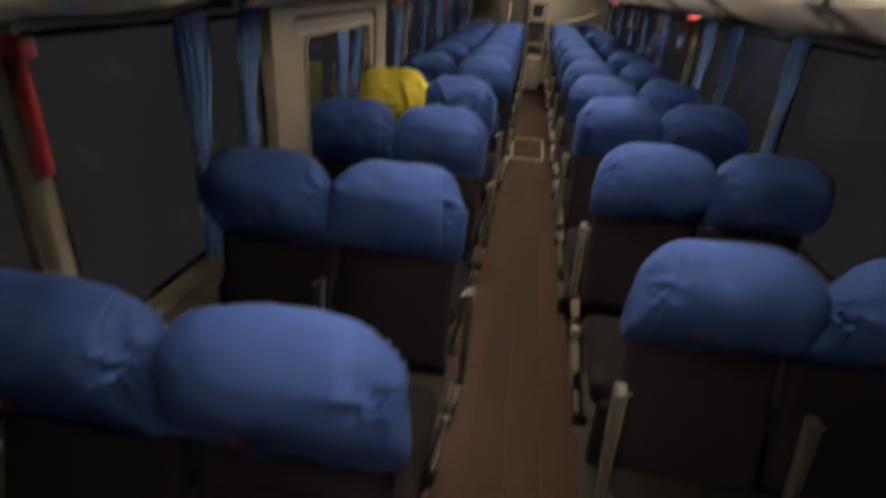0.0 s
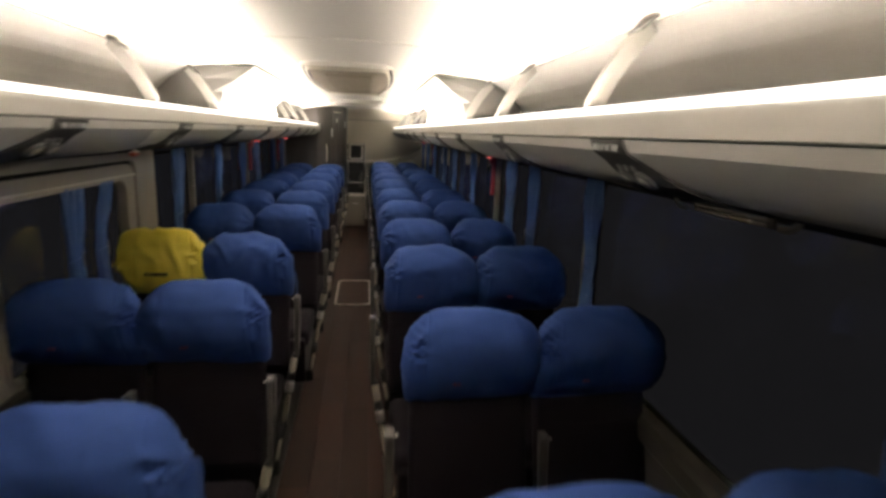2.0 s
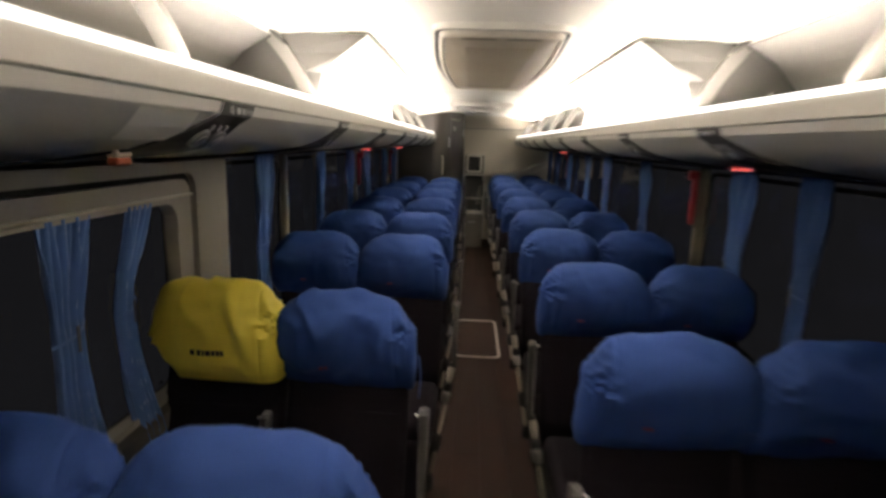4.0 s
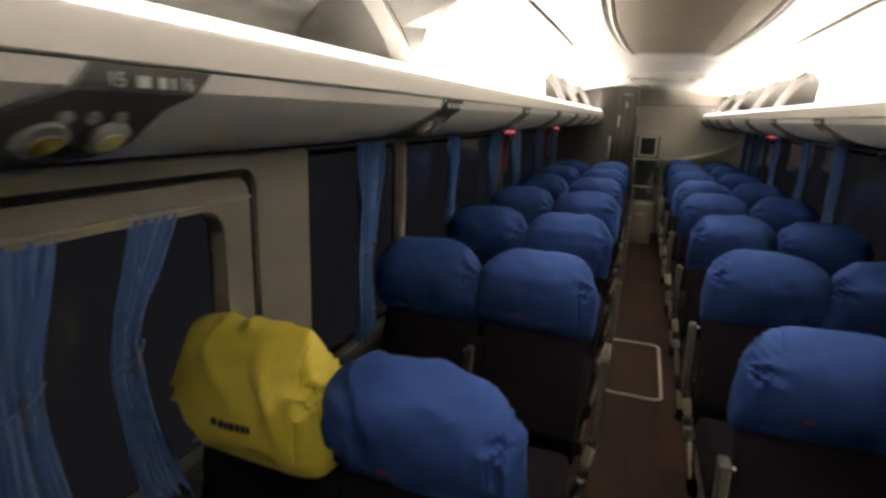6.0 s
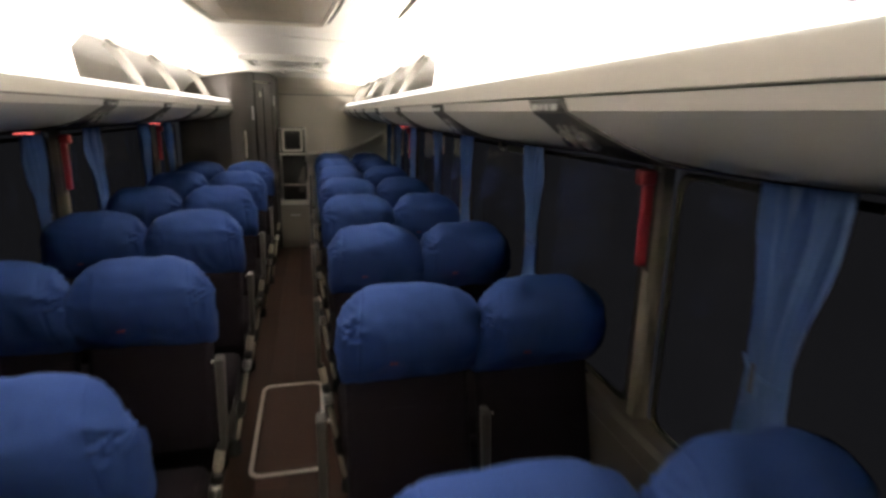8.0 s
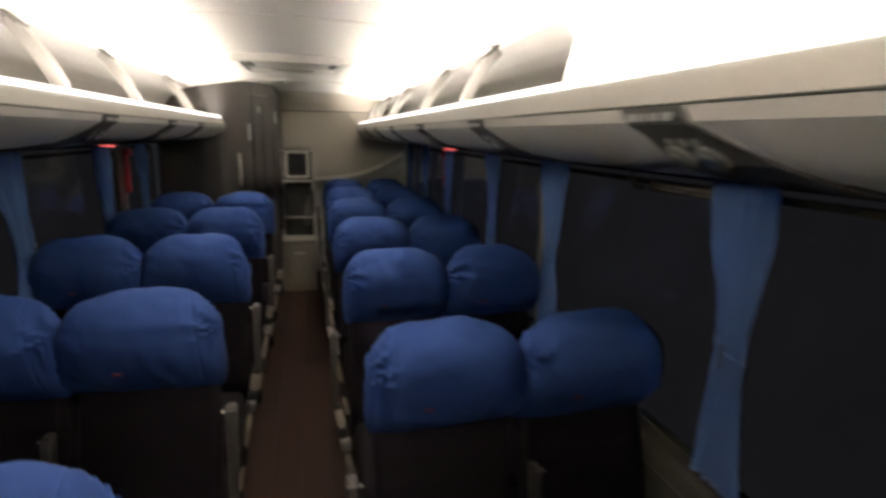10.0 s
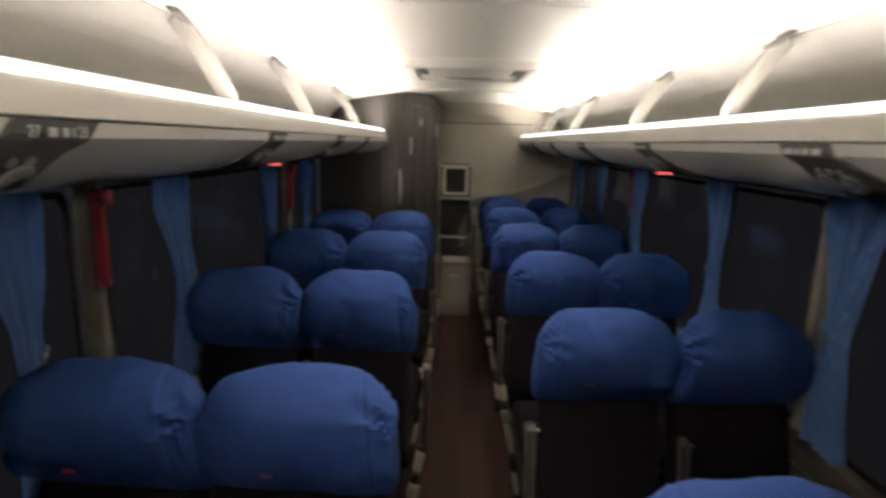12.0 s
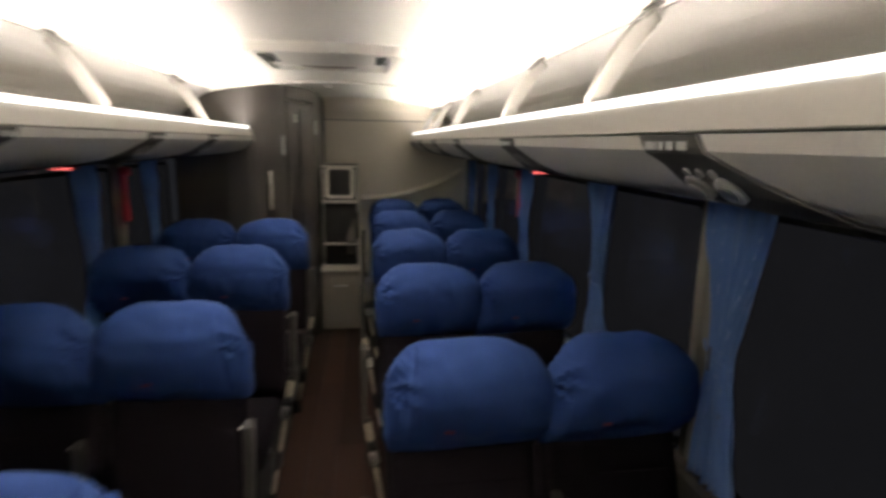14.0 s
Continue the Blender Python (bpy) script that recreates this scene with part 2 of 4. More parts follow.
for side in (-1, 1):
    for y0, y1 in window_spans[side]:
        n += 1
        w = thing(f"window_{n}", "dark tinted coach window at night with black rubber edge", "window", kind="structure")
        part("pane", box(side * 1.188, side * 1.194, y0, y1, 0.69, 1.53), GLASS, w)
        part("window_gasket", ring(rounded_rect(y0, y1, 0.70, 1.51, 0.05), rounded_rect(y0 + 0.02, y1 - 0.02, 0.72, 1.49, 0.05), side * 1.181, side * 1.188, "x"), RUBBER, w)
    for y in pillars[side]:
        p = solid("window_pillar", prism([(side * q[0], q[1]) for q in ((1.200, y - 0.024), (1.165, y - 0.023), (1.152, y - 0.018), (1.152, y + 0.018), (1.165, y + 0.023), (1.200, y + 0.024))], 0.70, 1.53), PILLAR, "narrow beige pillar between two coach windows", "pillar", "window pillars", "structure")
        me = p.data
        for v in me.vertices:   # the outline was drawn in plan: stand it up
            v.co = (v.co.x, v.co.z, v.co.y)
        me.flip_normals()

# ---- ceiling ----
CEIL = [(1.20, 1.88), (1.02, 1.955), (0.90, 1.992), (0.75, 2.022), (0.55, 2.050), (0.30, 2.070), (0.0, 2.078)]
line = CEIL + [(-x, z) for x, z in CEIL[-2::-1]]
bm = bmesh.new()
for y0, y1 in ((Y0, 2.44), (2.446, 6.24), (6.246, 8.92), (8.94, Y1)):
    add_prism(bm, sheet_profile(line[::-1], 0.03), y0, y1)
add_prism(bm, sheet_profile([(x, z + 0.012) for x, z in line[::-1]], 0.02), Y0, Y1)
for y0, y1, drop in ((2.425, 2.44, 0.003), (6.225, 6.24, 0.004), (8.895, 8.925, 0.012)):
    add_prism(bm, sheet_profile([(x, z - drop) for x, z in line[::-1]], 0.02), y0, y1)
solid("ceiling", bm, WHITE, "white curved coach ceiling with cross seams", "ceiling", kind="structure", smooth=False)

# ---- end walls ----
solid("wall_front", box(-HALF, HALF, Y0 - 0.05, Y0, -0.05, 2.1), DARK_WALL, "dark partition behind the driver", "wall", kind="structure")
solid("wall_rear", box(-HALF, HALF, Y1, Y1 + 0.05, -0.05, 2.1), REAR, "plain beige rear wall", "wall", kind="structure")

# ---- luggage racks ----
SHELL = [(0.6485, 1.7572), (0.648, 1.757), (0.641, 1.752), (0.631, 1.741), (0.622, 1.726), (0.616, 1.709), (0.6105, 1.692), (0.6140, 1.6898), (0.610, 1.687), (0.609, 1.664),
         (0.622, 1.6475), (0.636, 1.632), (0.662, 1.6105), (0.70, 1.592), (0.78, 1.575), (0.88, 1.563), (1.00, 1.552), (1.19, 1.536)]
DIVIDERS = {-1: [0.1, 1.15, 2.22, 3.165, 6.08, 6.92, 8.11], 1: [0.25, 1.28, 2.33, 3.175, 6.19, 7.05, 8.32, 9.4, 10.2]}
RACK_END = {-1: 8.92, 1: 10.45}
for side in (-1, 1):
    rack = thing("luggage_rack", "light grey overhead luggage rack with a lit white edge", "luggage rack", "luggage racks")
    e = RACK_END[side]
    part("fascia", prism([(side * x, z) for x, z in sheet_profile(SHELL[:8], 0.012)], Y0, e), RACK, rack, smooth=True)
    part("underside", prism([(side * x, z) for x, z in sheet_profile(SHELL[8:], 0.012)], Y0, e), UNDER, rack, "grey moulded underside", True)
    part("shelf", prism([(side * x, z) for x, z in ((0.710, 1.753), (0.73, 1.72), (1.13, 1.70), (1.13, 1.69), (0.725, 1.708), (0.69, 1.75))], Y0, e), CARPET, rack)
    back = bezier2((1.125, 1.70), (1.08, 1.90), (0.868, 1.992), 8)
    part("back_panel", prism([(side * x, z) for x, z in sheet_profile(back, -0.01)], Y0, e), CARPET, rack, "grey carpeted back lining")
    part("led_strip", prism([(side * x, z) for x, z in ((0.652, 1.7425), (0.677, 1.7425), (0.677, 1.7507), (0.652, 1.7507))], Y0 + 0.01, min(e - 0.13, 10.15)), LED, rack, "glowing white light strip")
    part("led_channel", prism([(side * x, z) for x, z in ((0.6490, 1.7600), (0.6515, 1.7605), (0.6515, 1.7420), (0.6775, 1.7420), (0.6775, 1.7605), (0.6890, 1.7600), (0.6890, 1.7350), (0.6490, 1.7350))], Y0, e), RACK, rack)
    part("diffuser_lip", prism([(side * x, z) for x, z in ((0.6300, 1.7410), (0.6285, 1.7420), (0.6390, 1.7540), (0.6500, 1.7605), (0.6505, 1.7575), (0.6405, 1.7525))], Y0 + 0.01, e - 0.02), DIFFUSER, rack, "softly glowing front lip")
    for y in DIVIDERS[side]:
        curve = bezier2((0.692, 1.755), (0.740, 1.893), (0.845, 2.002), 10)
        bm = prism([(side * x, z) for x, z in sheet_profile(curve, -0.045)], y - 0.016, y + 0.016)
        bmesh.ops.bevel(bm, geom=[e for e in bm.edges if abs(e.verts[0].co.y - e.verts[1].co.y) < 1e-5], offset=0.009, segments=3, affect="EDGES")
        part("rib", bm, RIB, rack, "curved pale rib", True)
        part("rib_cap", prism([(side * x, z) for x, z in ((0.806, 1.958), (0.850, 1.996), (0.846, 2.002), (0.802, 1.964))], y - 0.065, y + 0.014), DARKENED_CARPET, rack, "grey cap at the rib's head")
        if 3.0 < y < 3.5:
            part("divider", prism([(side * x, z) for x, z in [*[(x + 0.02, z - 0.01) for x, z in curve], (0.875, 1.985), (0.97, 1.93), (1.06, 1.83), (1.12, 1.71), (0.73, 1.72)]], y - 0.006, y + 0.006), DARKENED_CARPET, rack, "grey lined divider panel, darkened for shade")
    # closed duct between the dividers amidships
    inner = [(0.700, 1.762), (0.701, 1.820), (0.702, 1.876), (0.622, 1.957), (0.539, 2.036)]
    rim = [(0.705, 1.762), (0.722, 1.820), (0.747, 1.870), (0.795, 1.940), (0.850, 2.014)]
    bm = bmesh.new()
    a, b, c, d = [[bm.verts.new((side * x, y, z)) for (x, z), y in zip(sec, ys)] for sec, ys in (
        (rim, (3.20,) * 5), (inner, (3.215, 3.24, 3.275, 3.315, 3.36)), (inner, (5.195, 5.175, 5.155, 5.145, 5.20)), (rim, (5.23,) * 5))]
    for u, v in ((b, c), (d, a)):
        for q in range(4):
            bm.faces.new((u[q], u[q + 1], v[q + 1], v[q]))
    bm.faces.new((a[0], b[0], c[0], d[0]))
    bm.faces.new((a[4], d[4], c[4], b[4]))
    # the ends' shade is put into their darker carpet colour
    for u, v in ((a, b), (c, d)):
        end = bmesh.new()
        u, v = [[end.verts.new(w.co) for w in row] for row in (u, v)]
        for q in range(4):
            end.faces.new((u[q], u[q + 1], v[q + 1], v[q]))
        part("duct_end", end, DARKENED_CARPET, rack, "grey lined end of the duct cover, darkened for shade")
    part("duct_cover", bm, WHITE, rack, "white closed duct cover")


# ---- boarding-lift door in the left wall ----
door = thing("door_1", "closed beige service door with a rounded dark window", "door", kind="structure")
part("door_frame", ring(rounded_rect(1.485, 3.325, 0.45, 1.528, 0.02), rounded_rect(1.70, 3.065, 0.60, 1.484, 0.06), -1.190, -1.130, "x"), BEIGE, door)
part("door_seal", ring(rounded_rect(1.70, 3.065, 0.60, 1.484, 0.06), rounded_rect(1.72, 3.045, 0.62, 1.464, 0.06), -1.190, -1.150, "x"), RUBBER, door, "black rubber seal")
leaf = part("door_leaf", ring(rounded_rect(1.722, 3.043, 0.622, 1.462, 0.058), rounded_rect(1.85, 2.93, 0.72, 1.388, 0.07), -1.193, -1.140, "x"), BEIGE, door)
part("window_ledge", box(-1.142, -1.122, 1.735, 3.032, 1.402, 1.411, 0.003), CREAM, leaf, "thin pale ledge over the pane")
part("window_trim", ring(rounded_rect(1.83, 2.95, 0.70, 1.400, 0.08), rounded_rect(1.852, 2.928, 0.722, 1.386, 0.07), -1.141, -1.131, "x"), BEIGE, leaf)
part("pane", box(-1.185, -1.180, 1.80, 2.98, 0.68, 1.43), GLASS, door)

# ---- ceiling fittings ----
ac = thing("ceiling_grille", "grey-beige ventilation grille with a raised rim in the ceiling", "ceiling vent")


def barrel(w, y0, y1, r):
    """A rounded outline in plan whose long sides bow outwards a little."""
    pts = rounded_rect(-w, w, y0, y1, r, 8)
    left = [(-w, y1 - r + (y0 - y1 + 2 * r) * q / 14) for q in range(1, 14)]
    right = [(w, y0 + r + (y1 - y0 - 2 * r) * q / 14) for q in range(1, 14)]
    pts = pts[:18] + left + pts[18:] + right
    return [(x * (1 + 0.20 * math.sin(math.pi * min(1, max(0, (y - 3.3) / 2.2)))), y) for x, y in pts]


OUT, INN = barrel(0.276, 3.275, 5.535, 0.07), barrel(0.265, 3.29, 5.520, 0.06)
part("rim", ring(OUT, INN, 2.0500, 2.085, "z"), WHITE, ac, "thin white rim")
GAP = barrel(0.248, 3.325, 5.500, 0.055)
part("shadow_gap", ring(INN, GAP, 2.0540, 2.0600, "z"), BLACK, ac, "dark gap inside the rim")
LIP = barrel(0.224, 3.37, 5.465, 0.05)
bm = bmesh.new()
loops = [[bm.verts.new((x, y, z)) for x, y in lp] for lp, z in ((GAP, 2.0580), (barrel(0.243, 3.332, 5.493, 0.055), 2.0360), (barrel(0.234, 3.35, 5.48, 0.05), 2.0320), (LIP, 2.0440))]
for a, b in zip(loops, loops[1:]):
    for i in range(len(a)):
        bm.faces.new((a[i], a[(i + 1) % len(a)], b[(i + 1) % len(b)], b[i]))
# the border's lit look comes from its paler colour
part("lid_frame", bm, BRIGHT_GRILLE, ac, "raised rounded border, lightened as if lit", True)
bm = bmesh.new()
loops = [[bm.verts.new((x * k, 4.44 + (y - 4.44) * k, z)) for x, y in LIP] for k, z in ((1.0, 2.0440), (0.93, 2.0380), (0.6, 2.0320))]
for a, b in zip(loops, loops[1:]):
    for i in range(len(a)):
        bm.faces.new((a[i], a[(i + 1) % len(a)], b[(i + 1) % len(b)], b[i]))
bm.faces.new(loops[-1])
part("panel", bm, GRILLE, ac, smooth=True)
for x0, x1 in ((-0.165, -0.022), (0.022, 0.165)):
    part("air_slot", box(x0, x1, 3.415, 3.432, 2.0375, 2.0460, 0.002), BLACK, ac, "dark narrow slot")
for i in range(35):
    y = 3.61 + 0.050 * i
    part("slat", box(-0.15, 0.15, y, y + 0.030, 2.0310, 2.0380), GRILLE, ac)
hatch = thing("roof_hatch", "white roof hatch with dark recessed corner slots", "roof hatch")
part("frame", ring(rounded_rect(-0.36, 0.34, 7.33, 8.0, 0.05), rounded_rect(-0.30, 0.28, 7.39, 7.93, 0.04), 2.030, 2.085, "z"), WHITE, hatch)
part("lid", box(-0.235, 0.215, 7.36, 7.80, 2.036, 2.06, 0.008), WHITE, hatch)
for x in (-0.105, 0.085):
    part("lid_seam", box(x, x + 0.003, 7.37, 7.79, 2.0345, 2.037), BRIGHT_GRILLE, hatch, "thin seam in the lid")
part("recess", box(-0.298, 0.278, 7.80, 7.928, 2.050, 2.064), WHITE, hatch)
for x0, d in ((-0.298, 1), (0.278, -1)):
    bm = bmesh.new()
    v = [bm.verts.new((x, y, z)) for z in (2.050, 2.064) for x, y in ((x0, 7.40), (x0 + d * 0.062, 7.40), (x0 + d * 0.062, 7.80), (x0 + d * 0.030, 7.80))]
    for q in ((0, 1, 2, 3), (4, 7, 6, 5), (0, 4, 5, 1), (1, 5, 6, 2), (2, 6, 7, 3), (3, 7, 4, 0)):
        bm.faces.new([v[i] for i in q])
    part("slot", bm, BLACK, hatch, "dark slanted slot")
bm = bmesh.new()
vs = [[bm.verts.new((-0.01 + 0.135 * math.cos(a), 7.795 + 0.075 * math.sin(a), z)) for a in (math.pi * q / 12 for q in range(13))] for z in (2.034, 2.0505)]
bm.faces.new(vs[0])
bm.faces.new(vs[1][::-1])
for q in range(13):
    bm.faces.new((vs[0][q], vs[0][(q + 1) % 13], vs[1][(q + 1) % 13], vs[1][q]))
part("pull", bm, GRILLE, hatch, "grey half-round pull")
solid("ceiling_sensor", tube([(-0.10, 9.2, 2.080), (-0.10, 9.2, 2.060), (-0.10, 9.2, 2.054)], [0.03, 0.03, 0.015], 16), STEEL, "small round metal sensor on the ceiling", "sensor")

# ---- toilet cubicle at the rear left ----
wc = thing("toilet_cubicle", "dark brown toilet cubicle with rounded front corner", "toilet cubicle")
outer = [(-1.148, 8.93), (-0.80, 8.93)] + bezier2((-0.66, 8.94), (-0.49, 8.97), (-0.435, 9.10), 6)
bm = bmesh.new()
for a, b in zip(outer, outer[1:]):
    q = [bm.verts.new((p[0], p[1], z)) for p in (a, b) for z in (0.0, 2.06)]
    bm.faces.new((q[0], q[2], q[3], q[1]))
bmesh.ops.remove_doubles(bm, verts=bm.verts, dist=0.001)
ex = bmesh.ops.extrude_face_region(bm, geom=bm.faces[:])
for v in (g for g in ex["geom"] if isinstance(g, bmesh.types.BMVert)):
    v.co.y += 0.03
part("front_wall", bm, DARK_WALL, wc, smooth=False)


def slanted(name, a, b, z0, z1, thick, mat, parent, label=""):
    """An upright board from a to b in plan."""
    d = (Vector(b) - Vector(a)).normalized()
    nrm = Vector((-d.y, d.x)) * thick
    bm = bmesh.new()
    v = [bm.verts.new((p.x, p.y, z)) for z in (z0, z1) for p in (Vector(a), Vector(b), Vector(b) + nrm, Vector(a) + nrm)]
    for q in ((0, 1, 2, 3), (4, 7, 6, 5), (0, 4, 5, 1), (1, 5, 6, 2), (2, 6, 7, 3), (3, 7, 4, 0)):
        bm.faces.new([v[i] for i in q])
    return part(name, bm, mat, parent, label)


slanted("jamb", (-0.435, 9.10), (-0.415, 9.14), 0, 2.06, 0.04, DARK_WALL, wc)
slanted("door", (-0.407, 9.155), (-0.262, 9.52), 0.03, 1.955, 0.03, DARK_WALL, wc, "narrow dark folding door")
slanted("door_header", (-0.41, 9.145), (-0.255, 9.54), 1.965, 2.07, 0.04, DARK_WALL, wc)
slanted("door_fold", (-0.340, 9.318), (-0.328, 9.352), 0.05, 1.90, -0.006, BLACK, wc, "black folding seam")
slanted("jamb", (-0.258, 9.53), (-0.235, 9.60), 0, 2.06, 0.04, DARK_WALL, wc)
part("side_wall", box(-0.265, -0.235, 9.60, Y1 - 0.003, 0, 2.06), DARK_WALL, wc)
slanted("notice", (-0.4405, 9.078), (-0.4300, 9.103), 1.56, 1.70, -0.004, PRINT, wc, "small white notice strip")
slanted("hinge", (-0.247, 9.548), (-0.239, 9.572), 1.715, 1.825, -0.008, PRINT, wc, "white hinge cover")
slanted("latch", (-0.372, 9.238), (-0.360, 9.268), 1.80, 1.86, -0.008, STEEL, wc, "small steel latch plate")
part("grab_handle", tube([(-0.515, 8.985, 1.17), (-0.512, 8.950, 1.20), (-0.506, 8.940, 1.30), (-0.512, 8.950, 1.41), (-0.515, 8.985, 1.44)], 0.010, 10), PALE, wc, "pale curved grab handle", True)

# ---- refreshment cabinet at the end of the aisle ----
cab = thing("refreshment_cabinet", "white base cabinet with a steel-framed black dispenser tower", "cabinet", at=(0, 0, 0))
base = part("base_cabinet", box(-0.225, 0.112, 9.655, 10.35, 0.002, 0.535, 0.006), BEIGE, cab, "beige base cabinet")
cdoor = part("cabinet_door", box(-0.195, 0.088, 9.640, 9.655, 0.07, 0.50, 0.006), BEIGE, base)
part("pull_handle", tube([(-0.11, 9.640, 0.41), (-0.105, 9.622, 0.412), (-0.01, 9.622, 0.412), (-0.005, 9.640, 0.41)], 0.006, 8), STEEL, cdoor, smooth=True)
part("top_tray", box(-0.232, 0.118, 9.62, 10.35, 0.54, 0.562, 0.008), PALE, cab, "steel tray edge")
part("tower_case", box(-0.205, 0.095, 9.72, 10.30, 0.562, 1.455, 0.006), RUBBER, cab)
for x0, x1 in ((-0.206, -0.190), (0.088, 0.105)):
    part("upright", box(x0, x1, 9.655, 9.72, 0.563, 1.46, 0.005), STEEL, cab, "bright steel upright")
for z0, z1 in ((1.446, 1.462), (1.140, 1.165), (0.775, 0.785), (0.564, 0.585)):
    part("cross_bar", box(-0.215, 0.105, 9.65, 9.72, z0, z1, 0.005), PALE, cab, "bright cross bar")
scr = part("oven", box(-0.212, 0.102, 9.645, 9.655, 1.166, 1.445, 0.004), DARK_STEEL, cab, "dark oven front with a pale frame")
part("oven_window", prism(rounded_rect(-0.150, 0.040, 1.208, 1.432, 0.02), 9.638, 9.650), RUBBER, scr, "dark rounded oven window")
part("oven_trim", ring(rounded_rect(-0.176, 0.066, 1.184, 1.446, 0.028), rounded_rect(-0.148, 0.038, 1.210, 1.430, 0.02), 9.630, 9.648, "y"), PALE, scr)
for x0 in (-0.208, 0.088):
    part("edge_strip", box(x0, x0 + 0.010, 9.638, 9.645, 1.17, 1.44, 0.002), PALE, scr, "pale edge strip")
part("bottle_holder", prism([(0.0, 0.69), (0.075, 0.69), (0.075, 0.98), (0.06, 1.0), (0.03, 0.93), (0.0, 0.84)], 9.665, 9.72), BEIGE_DARK, cab, "curved grey holder")

# curved rear cornice and panel seam
solid("rear_cornice", prism([(10.50, 1.88), (10.50, 2.078), (10.30, 2.078), (10.40, 2.03), (10.46, 1.96)], -0.232, HALF - 0.01, "x"), REAR, "pale curved cornice above the rear wall", "trim", kind="structure", smooth=False)
solid("rear_seam", box(-0.232, HALF - 0.012, 10.488, 10.499, 1.868, 1.876), BEIGE_DARK, "thin dark seam across the rear wall", "trim", kind="structure")
bm = bmesh.new()
pts = bezier2((0.12, 1.13), (0.70, 1.13), (1.14, 1.42), 14)
a = [bm.verts.new((x, 10.499, z)) for x, z in pts]
b = [bm.verts.new((x, 10.435, z - 0.035)) for x, z in pts]
c = [bm.verts.new((x, 10.499, z - 0.16)) for x, z in pts]
for i in range(len(pts) - 1):
    bm.faces.new((a[i], a[i + 1], b[i + 1], b[i]))
    bm.faces.new((b[i], b[i + 1], c[i + 1], c[i]))
solid("rear_moulding", bm, REAR, "curved ledge moulded into the beige rear wall", "trim", kind="structure", smooth=True)


# ---- seats ----
def spow(v, e):
    return math.copysign(abs(v) ** e, v)


